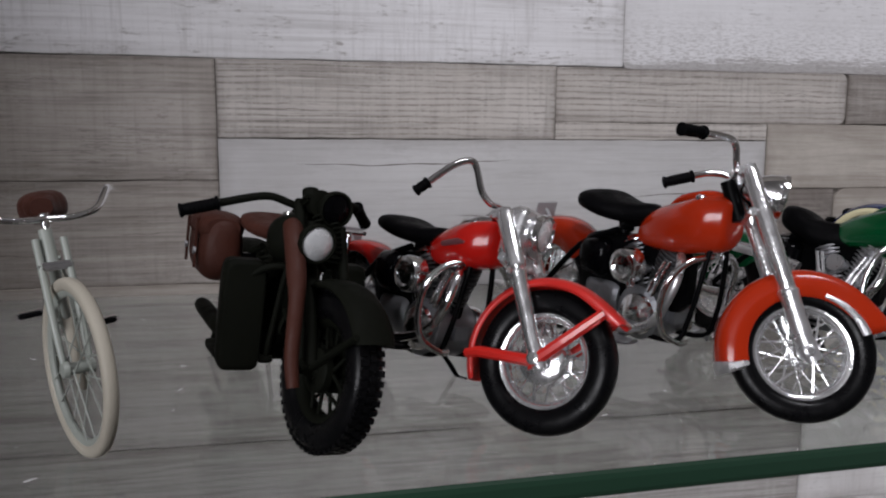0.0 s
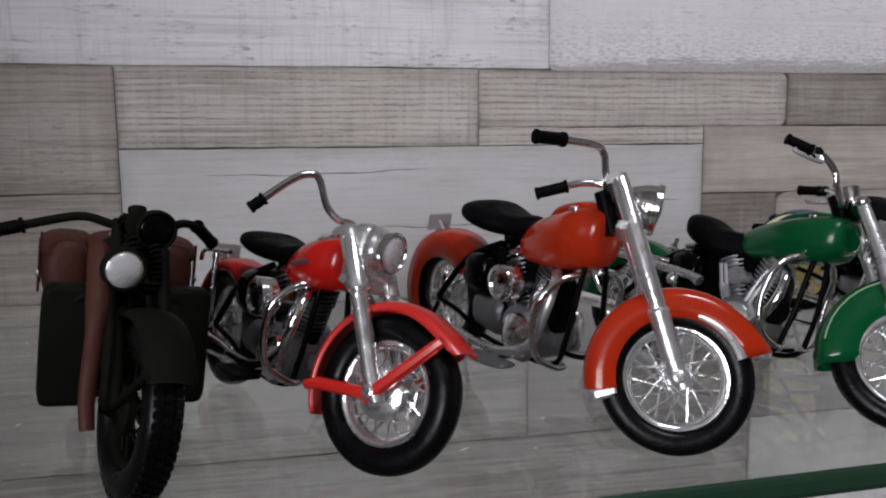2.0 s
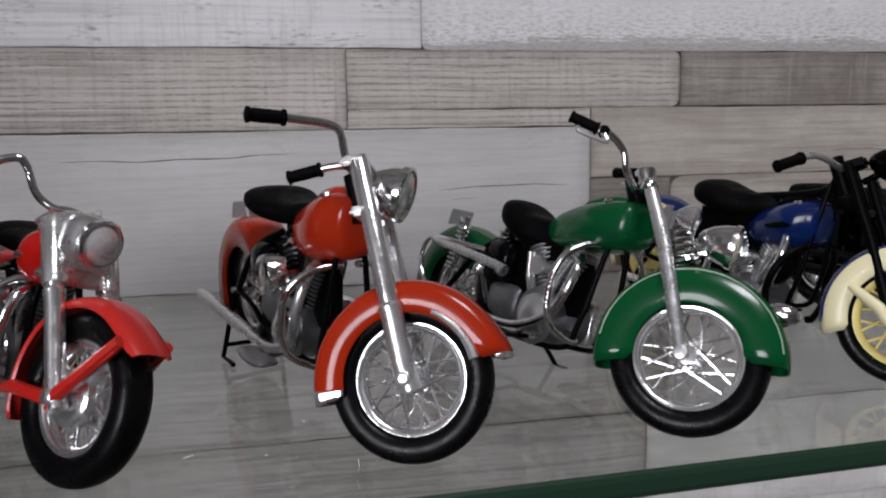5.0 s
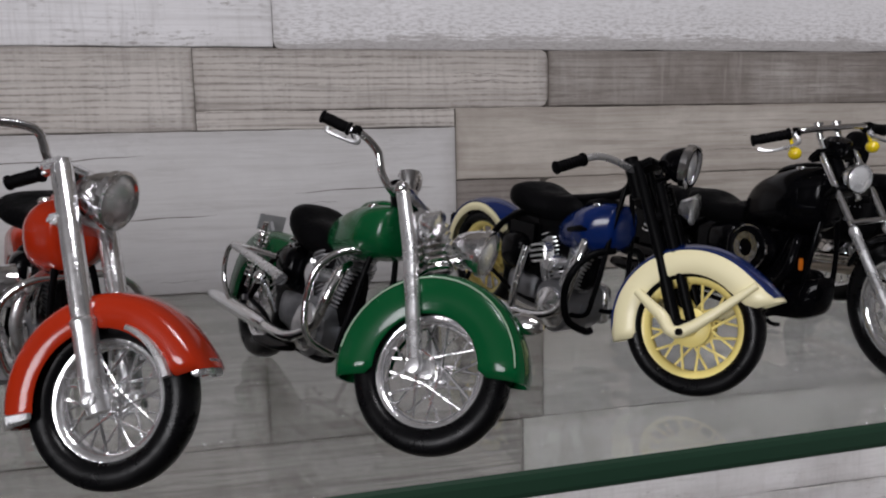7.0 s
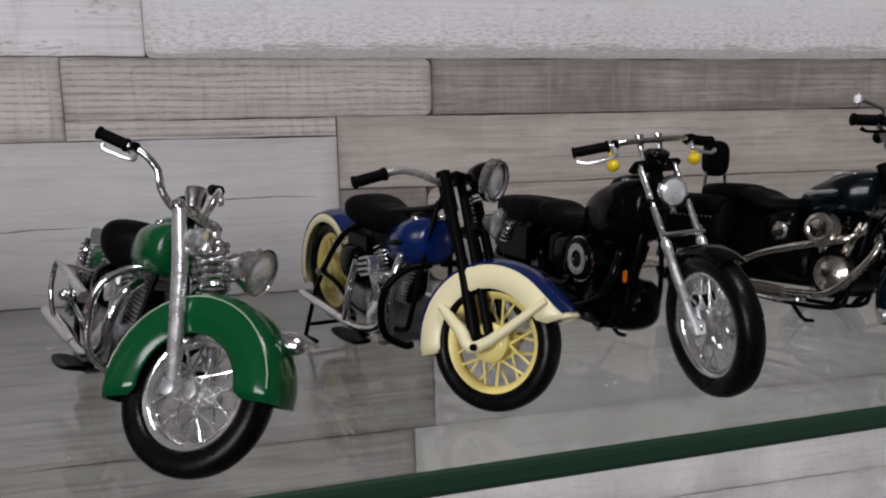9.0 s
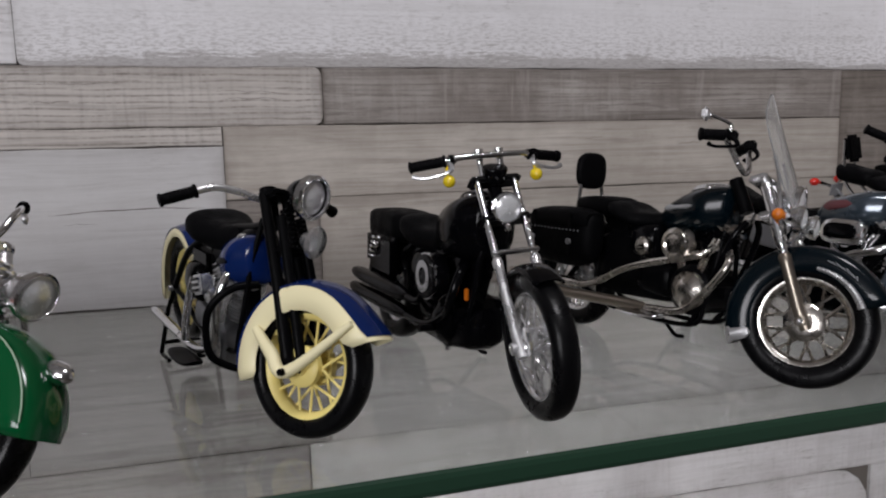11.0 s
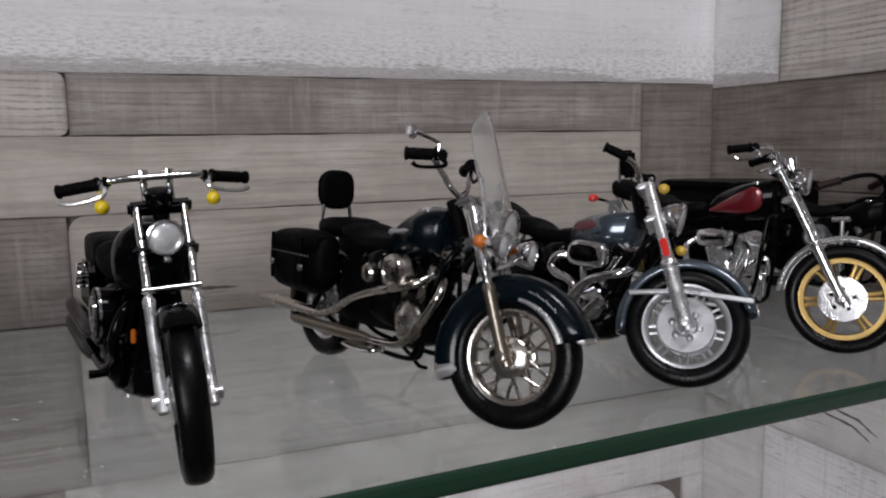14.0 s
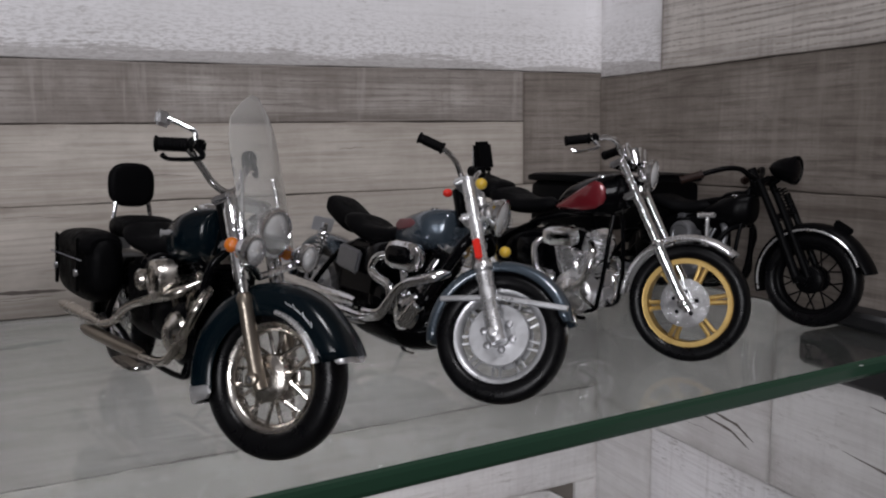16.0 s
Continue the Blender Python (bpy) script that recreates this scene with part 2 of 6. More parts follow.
structure("floor", solid("floor", slab(-3.0, 2.2, -3.2, WALL_Y + 0.1, -1.25, -1.2, 0), FLOORING), "plain brown floor of the room", "floor")
structure("ceiling", solid("ceiling", slab(-3.0, 2.2, -3.2, WALL_Y + 0.1, 1.3, 1.35, 0), PLASTER), "plain pale ceiling of the room", "ceiling")
structure("wall_south", solid("wall_south", slab(-3.0, 2.2, -3.3, -3.2, -1.2, 1.3, 0), PLASTER), "plain pale plaster wall", "wall")
structure("wall_west", solid("wall_west", slab(-3.1, -3.0, -3.2, WALL_Y, -1.2, 1.3, 0), PLASTER), "plain pale plaster wall", "wall")
north = structure("wall_north", solid("wall_north", slab(-3.1, CORNER_X + 0.1, WALL_Y + 0.0012, WALL_Y + 0.1, -1.2, 1.3, 0), GROUT), "wall clad in whitewashed grey wooden planks", "wall")
east = structure("wall_east", solid("wall_east", slab(CORNER_X + 0.0012, CORNER_X + 0.1, 0.0, WALL_Y - 0.004, -1.2, 1.3, 0), GROUT), "side wall clad in whitewashed grey wooden planks", "wall")

structure("wall_far", solid("wall_far", slab(2.2, 2.3, -3.2, WALL_Y, -1.2, 1.3, 0), PLASTER), "plain pale plaster wall", "wall")
structure("wall_back", solid("wall_back", slab(CORNER_X + 0.104, 2.2, WALL_Y, WALL_Y + 0.1, -1.2, 1.3, 0), PLASTER), "plain pale plaster wall", "wall")
# Added out of view: blocks the left lamp so the shelf's left end darkens.
structure("shade_wall", solid("shade_wall", slab(-0.29, -0.19, 0.13, WALL_Y - 0.004, -1.2, 1.3, 0), PLASTER), "unseen plain wall added to shade the shelf's left end", "wall")

# x0, x1, z0, z1 in millimetres and the kind of wood
ROWS_UP = [(-187, 174, 99.8, 152, "white"), (174, 609, 98.9, 152, "chipped"), (-187, -7.5, 48.8, 99.6, "drift"), (-7.4, 142, 66.6, 99.5, "sawn"), (142, 249.2, 66.6, 74.3, "notch"),
           (142, 292, 74.4, 99.3, "sawn"), (292, 561.7, 74.7, 98.7, "brown"), (561.7, 609, 43.6, 98.7, "dark")]
ROWS_MID = [(-187, -7.5, 4.3, 48.6, "drift"), (-7.4, 249.4, 0, 66.3, "pale"), (249.5, 561.6, 43.5, 74.4, "beige"), (249.5, 288.5, 0, 43.2, "brown"), (288.6, 609, 0, 43.3, "beige"),
            (-187, -7.5, -1.2, 4.1, "beige")]
ROWS_LOW = [(-187, 164.5, -71.3, -1.4, "ash"), (164.6, 289.5, -71.3, -0.3, "smoke"), (289.6, 609, -71.3, -0.3, "veined"), (-187, 279.5, -121.3, -71.6, "ash"), (279.6, 609, -121.3, -71.6, "brushed"),
            (-187, 120.5, -180, -121.6, "beige"), (120.6, 594, -180, -121.6, "brushed"), (594.4, 609, -180, -121.6, "brushed")]
# along y from the corner, on the side wall
ROWS_SIDE = [(400, 354, 96.6, 152, "chipped"), (353.8, 60, 96.6, 152, "sawn"), (400, 60, 44.7, 96.3, "dark"), (400, 60, 0.2, 44.3, "dark"), (400, 282.6, -76.4, -0.2, "lime"),
             (282.4, 60, -76.4, -0.2, "brushed"), (400, 354.6, -180, -76.7, "lime"), (354.4, 60, -180, -76.7, "white")]
random.seed(5)


def board(u0, u1, z0, z1, front, back, turn, corner=0.0, bev=0.0004):
    """A sawn board in the plane of a wall, its long edges a little wavy, its front edge eased. turn(u, depth, z) gives the place."""
    n = max(6, int((u1 - u0) / 0.008))
    ph = [random.uniform(0, 6.28) for _ in range(6)]

    def wave(u, k):
        return 0.00014 * math.sin(u * 31 + ph[k]) + 0.00012 * math.sin(u * 97 + ph[k + 1]) + 0.00009 * math.sin(u * 260 + ph[k + 2])

    r = abs(corner)
    low = [(u0 + r + (u1 - u0 - 2 * r) * i / n, 0) for i in range(1, n)]

    def bend(cu, cz, su, sz, on):
        """One corner of the outline, from its lower point to its upper one."""
        if not on:
            return [(cu, cz)]
        ring = [(cu + su * r * (1 - math.sin(k)), cz + sz * r * (1 - math.cos(k))) for k in (0.0, 0.4, 0.8, 1.2, 1.57)]
        return sorted(ring, key=lambda p: p[1])

    pts = [bend(u0, z0, 1, 1, corner < 0)[::-1], bend(u1, z0, -1, 1, corner > 0), bend(u1, z1, -1, -1, corner > 0), bend(u0, z1, 1, -1, corner < 0)[::-1]]
    out = pts[0] + [(u, z0 + wave(u, 0)) for u, _ in low] + pts[1] + pts[2] + [(u, z1 + wave(u, 3)) for u, _ in low[::-1]] + pts[3]
    mid_u, mid_z = (u0 + u1) / 2, (z0 + z1) / 2
    bm = bmesh.new()

    def inward(u, z):
        return u, z + (bev if z < mid_z else -bev)

    rings = [[bm.verts.new(turn(u, back, z)) for u, z in out], [bm.verts.new(turn(u, front + bev * 0.7, z)) for u, z in out],
             [bm.verts.new(turn(*(inward(u, z)[0], front, inward(u, z)[1]))) for u, z in out]]
    m = len(out)
    for a, b in ((0, 1), (1, 2)):
        for i in range(m):
            j = (i + 1) % m
            bm.faces.new((rings[a][i], rings[a][j], rings[b][j], rings[b][i]))
    bm.faces.new(rings[2])
    bmesh.ops.recalc_face_normals(bm, faces=bm.faces[:])
    return bm


def crack(pts, width, turn, front):
    """A thin, tapered, wavering split in a board's face; points in millimetres along it and up."""
    bm = bmesh.new()
    path = []
    for (ua, za), (ub, zb) in zip(pts, pts[1:]):
        path += [(ua + (ub - ua) * k / 8, za + (zb - za) * k / 8) for k in range(8)]
    path.append(pts[-1])
    ph, rows = random.uniform(0, 6.28), []
    for i, (u, z) in enumerate(path):
        v = i / (len(path) - 1)
        w = width * (0.12 + math.sin(v * math.pi) ** 0.6) * (0.8 + 0.2 * math.sin(i * 1.7 + ph))
        z += (0.22 if width < 0.5 else 0.04) * math.sin(i * 0.9 + ph)
        rows.append([bm.verts.new(turn(u / 1000, front - d, (z + s * w) / 1000)) for s, d in ((-1, 0.00001), (0, 0.00008), (1, 0.00001))])
    for p, q in zip(rows, rows[1:]):
        for k in (0, 1):
            bm.faces.new((p[k], q[k], q[k + 1], p[k + 1]))
    return bm


def lay_board(a0, a1, z0, z1, kind, lo, hi, plane, turn, axis, wall, corner=0.0):
    """One plank of a wall, with the fine splits in its grain."""
    proud = random.uniform(0.0003, 0.0009)
    bm = board(lo, hi, z0 / 1000, z1 / 1000, plane - proud, plane + 0.006, turn, corner)
    plank = part("plank", solid("plank", bm, WOOD[kind + axis]), wall)
    plank["board_length"], plank["board_height"] = hi - lo, (z1 - z0) / 1000
    splits = [c for c in CRACKS if axis == "x" and a0 < c[0][0] and c[-1][0] < a1 and z0 < c[0][1] < z1] + [c for c in SIDE_CRACKS if axis == "y" and a1 < c[0][0] < a0 and z0 < c[0][1] < z1]
    long = min(a0, a1), max(a0, a1)
    for _ in range({"pale": 2, "beige": 4, "drift": 6, "lime": 2, "brown": 5, "dark": 6, "veined": 6, "sawn": 4, "ash": 4}.get(kind, 1) if z1 - z0 > 20 else 0):
        u, z, n = random.uniform(long[0] + 4, long[1] - 40), random.uniform(z0 + 3, z1 - 3), random.uniform(12, 42)
        if u + n < long[1] - 2:
            splits.append([(u, z), (u + n * 0.5, z + random.uniform(-0.5, 0.5)), (u + n, z + random.uniform(-0.8, 0.8))])
    for c in splits:
        part("crack", solid("crack", crack(c, 0.7 if c in SIDE_CRACKS else random.uniform(0.06, 0.14) if c not in CRACKS else 0.85 if c[0][0] == 322 else 0.25, turn, plane - proud), CRACK), plank)


# long splits in the boards, in millimetres along the wall and up
CRACKS = [[(25, 55.8), (57, 55.0), (95, 55.9), (121, 57.4)], [(96, 32.5), (116, 31.4), (148, 32.3)], [(322, 11.0), (338, 10.4), (353, 10.0)], [(180, 40.2), (212, 41.5), (240, 41.0)]]
SIDE_CRACKS = [[(323, -58.6), (303, -60.7), (293, -65.5)], [(318, -55.0), (300, -57.0), (290, -62.0)], [(240, -30.0), (200, -34.0), (150, -36.0)], [(250, -50.0), (205, -55.0), (160, -60.0)]]
for x0, x1, z0, z1, kind in ROWS_UP + ROWS_MID + ROWS_LOW:
    round_end = {(288.6, 0): -0.007, (142, 74.4): 0.004, (120.6, -180): 0.024, (174, 98.9): -0.003}.get((x0, z0), 0.0)
    lay_board(x0, x1, z0, z1, kind, x0 / 1000, x1 / 1000 - 0.00025, WALL_Y, lambda u, d, z: (u, d, z), "x", north, round_end)
for y0, y1, z0, z1, kind in ROWS_SIDE:
    lay_board(y0, y1, z0, z1, kind, y1 / 1000 + 0.0001, y0 / 1000 + (0.0003 if y0 == 400 else -0.0001), CORNER_X, lambda u, d, z: (d, u, z), "y", east)

# ---- the glass shelf ----
SHELF_T = 0.0055


def edge_y(x):
    return 0.1945 + 0.036 * (x - 0.03)


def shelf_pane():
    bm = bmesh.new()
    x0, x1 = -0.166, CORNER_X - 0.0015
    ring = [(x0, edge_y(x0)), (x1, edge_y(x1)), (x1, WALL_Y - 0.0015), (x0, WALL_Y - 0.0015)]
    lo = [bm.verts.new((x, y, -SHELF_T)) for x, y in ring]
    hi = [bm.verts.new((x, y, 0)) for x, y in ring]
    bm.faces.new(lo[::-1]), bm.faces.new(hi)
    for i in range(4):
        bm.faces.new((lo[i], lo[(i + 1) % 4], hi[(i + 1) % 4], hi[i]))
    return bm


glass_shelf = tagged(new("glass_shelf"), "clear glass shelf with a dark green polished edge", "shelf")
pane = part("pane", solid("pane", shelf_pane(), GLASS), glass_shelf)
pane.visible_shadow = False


def edge_strip():
    x0, x1 = -0.166, CORNER_X - 0.0015
    bm = bmesh.new()
    prof = [(0.0, 0.0), (-0.0007, -0.0005), (-0.0010, -0.0015), (-0.0010, -SHELF_T + 0.0015), (-0.0007, -SHELF_T + 0.0005), (0.0, -SHELF_T)]
    rows = [[bm.verts.new((x, edge_y(x) - 0.0001 + dy, z)) for dy, z in prof] for x in (x0, x1)]
    for i in range(len(prof)):
        j = (i + 1) % len(prof)
        bm.faces.new((rows[0][i], rows[0][j], rows[1][j], rows[1][i]))
    return bm


part("edge", solid("edge", edge_strip(), EDGE), glass_shelf, "dark green polished glass edge")


def shelf_clamp():
    """A black clamp on the side wall that grips the glass from above and below."""
    root = tagged(new("shelf_clamp"), "black metal clamp holding the glass shelf to the side wall", "bracket")
    x1 = CORNER_X - 0.0014
    part("lower_jaw", solid("lower_jaw", slab(x1 - 0.024, x1, 0.196, 0.252, -0.0165, -SHELF_T - 0.0001, 0.002), BRACKET, True), root)
    part("upper_jaw", solid("upper_jaw", slab(x1 - 0.012, x1, 0.226, 0.252, 0.0001, 0.006, 0.0015), BRACKET, True), root)
    bm = bmesh.new()
    bmesh.ops.create_cone(bm, cap_ends=True, segments=16, radius1=0.004, radius2=0.0035, depth=0.003)
    bmesh.ops.translate(bm, verts=bm.verts[:], vec=(x1 - 0.012, 0.222, -0.018))
    part("screw", solid("screw", bm, BRACKET, True), root)


shelf_clamp()


def dust_flecks(count):
    """Lint and flecks that lie scattered on the glass."""
    rng = random.Random(11)
    verts, faces = [], []
    for _ in range(count):
        x, y = rng.uniform(-0.1, 0.6), rng.uniform(0.205, 0.385)
        r, turn, long = rng.uniform(0.00012, 0.00032), rng.uniform(0, 3.1), rng.choice((1, 1, 1.5, 5))
        i = len(verts)
        for k in range(6):
            a = k * 1.047
            u, v = math.cos(a) * r * long, math.sin(a) * r
            verts.append((x + u * math.cos(turn) - v * math.sin(turn), y + u * math.sin(turn) + v * math.cos(turn), 0.00002))
        verts.append((x, y, r * 0.5 + 0.00004))
        faces += [(i + k, i + (k + 1) % 6, i + 6) for k in range(6)]
    return mesh("dust", verts, faces, DUST, False)


tagged(new("dust", dust_flecks(220)), "fine pale dust and lint on the glass", "dust", kind="stuff")


# ---- model motorcycles: a kit of shapes in full-size metres, drawn at one eighteenth ----
S = 1 / 18


class Geo:
    """Collects vertices and faces of one part."""

    def __init__(self):
        self.v, self.f = [], []

    def ring(self, pts):
        base = len(self.v)
        self.v += [Vector(p) for p in pts]
        return list(range(base, base + len(pts)))

    def skin(self, rings, close=True, caps=True):
        n = len(rings[0])
        for a, b in zip(rings, rings[1:]):
            for i in range(n if close else n - 1):
                j = (i + 1) % n
                self.f.append((a[i], a[j], b[j], b[i]))
        if caps and close:
            self.f.append(tuple(rings[0][::-1]))
            self.f.append(tuple(rings[-1]))
        return self

    def tube(self, pts, r, seg=10, smooth=0, caps=True, closed=False):
        pts = [Vector(p) for p in pts]
        rs = list(r) if isinstance(r, (list, tuple)) else [r] * len(pts)
        if smooth:
            pts, rs = spline(pts, rs, smooth)
        rings, up = [], None
        for i, p in enumerate(pts):
            a, b = pts[i - 1] if i or closed else p, pts[(i + 1) % len(pts)] if i < len(pts) - 1 or closed else p
            d = (b - a).normalized()
            if up is None:
                up = d.orthogonal().normalized()
            up = (up - d * up.dot(d)).normalized()
            side = d.cross(up)
            rings.append(self.ring([p + (up * math.cos(t) + side * math.sin(t)) * rs[i] for t in (2 * math.pi * k / seg for k in range(seg))]))
        if closed:
            rings.append(rings[0])
            caps = False
        return self.skin(rings, True, caps)

    def lathe(self, prof, origin, axis, seg=32, caps=True):
        """prof: (distance along the axis, radius)."""
        o, d = Vector(origin), Vector(axis).normalized()
        u = d.orthogonal().normalized()
        w = d.cross(u)
        rings = [self.ring([o + d * h + (u * math.cos(t) + w * math.sin(t)) * max(r, 0.0005) for t in (2 * math.pi * k / seg for k in range(seg))]) for h, r in prof]
        return self.skin(rings, True, caps)

    def torus(self, origin, axis, prof, seg=56):
        """prof: a closed loop of (along the axis, radius)."""
        o, d = Vector(origin), Vector(axis).normalized()
        u = d.orthogonal().normalized()
        w = d.cross(u)
        rings = []
        for k in range(seg):
            t = 2 * math.pi * k / seg
            e = u * math.cos(t) + w * math.sin(t)
            rings.append(self.ring([o + d * h + e * r for h, r in prof]))
        rings.append(rings[0])
        return self.skin(rings, True, False)

    def box(self, centre, size, bevel=0.01, turn=(0, 0, 0)):
        bm = bmesh.new()
        bmesh.ops.create_cube(bm, size=1)
        for v in bm.verts:
            v.co = Vector([c * s for c, s in zip(v.co, size)])
        if bevel:
            bmesh.ops.bevel(bm, geom=bm.edges[:], offset=min(bevel, min(size) * 0.45), segments=2, affect="EDGES")
        m = Matrix.Translation(centre) @ Euler([radians(a) for a in turn]).to_matrix().to_4x4()
        base = len(self.v)
        bm.verts.index_update()
        self.v += [m @ v.co for v in bm.verts]
        self.f += [tuple(base + v.index for v in f.verts) for f in bm.faces]
        bm.free()
        return self

    def ball(self, centre, radii, rings=10, seg=18):
        c = Vector(centre)
        rows = []
        for i in range(rings + 1):
            a = math.pi * (0.02 + 0.96 * i / rings) - math.pi / 2
            rows.append(self.ring([c + Vector((radii[0] * math.cos(a) * math.cos(t), radii[1] * math.cos(a) * math.sin(t), radii[2] * math.sin(a))) for t in (2 * math.pi * k / seg for k in range(seg))]))
        return self.skin(rows)

    def loft(self, secs, seg=20, power=2.4):
        """secs: (x, y, z, half width, half height) of rounded sections along x."""
        rows = []
        for x, y, z, hw, hh in secs:
            pts = []
            for k in range(seg):
                t = 2 * math.pi * k / seg
                c, s = math.cos(t), math.sin(t)
                pts.append((x, y + hw * math.copysign(abs(c) ** (2 / power), c), z + hh * math.copysign(abs(s) ** (2 / power), s)))
            rows.append(self.ring(pts))
        return self.skin(rows)


def spline(pts, rs, n):
    out, rad = [], []
    for i in range(len(pts) - 1):
        p0, p1, p2, p3 = pts[max(i - 1, 0)], pts[i], pts[i + 1], pts[min(i + 2, len(pts) - 1)]
        for k in range(n):
            t = k / n
            out.append(0.5 * ((2 * p1) + (p2 - p0) * t + (2 * p0 - 5 * p1 + 4 * p2 - p3) * t * t + (3 * p1 - p0 - 3 * p2 + p3) * t ** 3))
            rad.append(rs[i] + (rs[i + 1] - rs[i]) * t)
    return out + [pts[-1]], rad + [rs[-1]]


def sweep(secs, n):
    """Sections made denser with a smooth curve through them."""
    pts = [Vector((s[0], s[2], s[3])) for s in secs]
    ext = [Vector((s[1], s[4], 0)) for s in secs]
    a, _ = spline(pts, [0] * len(pts), n)
    b, _ = spline(ext, [0] * len(ext), n)
    return [(p.x, q.x, p.y, max(p.z, 0.002), max(q.y, 0.002)) for p, q in zip(a, b)]


def fender_shell(axle, r, half, a0, a1, skirt, thick=0.008, seg=30, flare=0.0, tip=0.0):
    """A mudguard round an axle: angles from straight ahead, upwards; skirt: how far the sides come down."""
    g = Geo()
    rows = []
    for k in range(seg + 1):
        f = k / seg
        a = radians(a0 + (a1 - a0) * f)
        rr = r + flare * max(0.0, 1 - f * 6) ** 2
        d = Vector((math.cos(a), 0, math.sin(a)))
        end = min(1.0, min(f, 1 - f) * 7 + (0.25 if tip else 0.8))
        h, sk = half * min(1.0, 0.55 + 0.45 * end), skirt * end
        prof = [(-h, -sk), (-h, -0.35 * h), (-0.82 * h, -0.12 * h), (-0.45 * h, -0.0 * h), (0, 0.03 * h), (0.45 * h, 0), (0.82 * h, -0.12 * h), (h, -0.35 * h), (h, -sk)]
        if sk < 0.35 * h:
            prof[1], prof[-2] = (-h, -sk * 0.8), (h, -sk * 0.8)
        inner = [(y * (1 - thick / h), dr - thick) for y, dr in prof[::-1]]
        rows.append(g.ring([Vector(axle) + d * (rr + dr) + Vector((0, y, 0)) for y, dr in prof + inner]))
    return g.skin(rows)


CHROME = material("chrome", (0.80, 0.80, 0.81), 0.13, 1.0)
SATIN = material("satin_metal", (0.72, 0.72, 0.73), 0.34, 0.85)
BRIGHT = material("bright_plated_plastic", (0.86, 0.86, 0.87), 0.24, 0.9)
NICKEL = material("warm_nickel", (0.62, 0.585, 0.54), 0.2, 1.0)
CAST = material("cast_metal", (0.25, 0.255, 0.27), 0.36, 0.8)
IRON = material("dark_iron", (0.10, 0.10, 0.105), 0.42, 0.8)
STEEL = material("dull_steel", (0.36, 0.36, 0.375), 0.4, 0.85)
RUBBER = material("tyre_rubber", (0.0025, 0.0025, 0.003), 0.32, Specular_IOR_Level=0.16)
LEATHER = material("black_leather", (0.002, 0.002, 0.0024), 0.5, Specular_IOR_Level=0.045)
BLACK = material("black_paint", (0.0015, 0.0015, 0.002), 0.14, 0.0, 0.07, Specular_IOR_Level=0.07)
FRAME = material("black_frame", (0.002, 0.002, 0.0024), 0.35, Specular_IOR_Level=0.05)
RED = material("red_paint", (0.38, 0.009, 0.006), 0.22, 0.0, 0.2, Specular_IOR_Level=0.3)
REDFEN = material("bright_red_plastic", (0.52, 0.016, 0.011), 0.35, 0.0, 0.3)
ORANGE = material("orange_red_paint", (0.36, 0.023, 0.005), 0.22, 0.0, 0.2, Specular_IOR_Level=0.3)
GREEN = material("green_paint", (0.0015, 0.066, 0.019), 0.22, 0.0, 0.2, Specular_IOR_Level=0.3)
BLUE = material("blue_paint", (0.003, 0.014, 0.085), 0.22, 0.0, 0.2, Specular_IOR_Level=0.3)
CREAM = material("cream_plastic", (0.84, 0.70, 0.24), 0.4, 0.0, 0.2)
IVORY = material("ivory_plastic", (0.83, 0.76, 0.48), 0.4, 0.0, 0.2)
OLIVE = material("olive_drab_paint", (0.0056, 0.0062, 0.0043), 0.6, Specular_IOR_Level=0.05)
TAN = material("brown_leather", (0.048, 0.0135, 0.008), 0.6, Specular_IOR_Level=0.25)
TEAL = material("teal_black_paint", (0.001, 0.0038, 0.006), 0.2, 0.0, 0.12, Specular_IOR_Level=0.2)
SLATE = material("slate_blue_metallic", (0.05, 0.068, 0.088), 0.25, 0.5, 0.9)
MAROON = material("maroon_paint", (0.15, 0.012, 0.018), 0.22, 0.2, 0.9)
GOLD = material("gold_alloy", (0.47, 0.32, 0.11), 0.35, 0.65)
SILVER = material("silver_paint", (0.50, 0.505, 0.52), 0.35, 0.65)
OCHRE = material("ochre_plastic", (0.52, 0.34, 0.03), 0.2, 0.0, 0.5)
AMBER = material("amber_plastic", (0.50, 0.13, 0.008), 0.2, 0.0, 0.5)
YELLOW = material("yellow_plastic", (0.75, 0.55, 0.01), 0.2, 0.0, 0.5)
REDLENS = material("red_plastic_lens", (0.6, 0.02, 0.012), 0.2, 0.0, 0.5)
LENS = material("headlamp_lens", (0.78, 0.79, 0.80), 0.16, 0.45)
CLEAR = material("clear_plastic", (0.82, 0.83, 0.82), 0.06, Transmission_Weight=0.86, IOR=1.2)
WHITE = material("white_tyre_rubber", (0.37, 0.34, 0.28), 0.6)
GREYFRAME = material("grey_green_enamel", (0.28, 0.30, 0.27), 0.4)
PLATE = material("plain_grey_plate", (0.32, 0.32, 0.33), 0.4)
PINSTRIPE = material("silver_pinstripe", (0.30, 0.42, 0.30), 0.4)
TARNISH = material("tarnished_nickel", (0.30, 0.26, 0.215), 0.3, 0.9)
FADED = material("faded_red_print", (0.11, 0.035, 0.04), 0.35)
UMBER = material("dark_brown_rubber", (0.018, 0.009, 0.007), 0.5, Specular_IOR_Level=0.2)


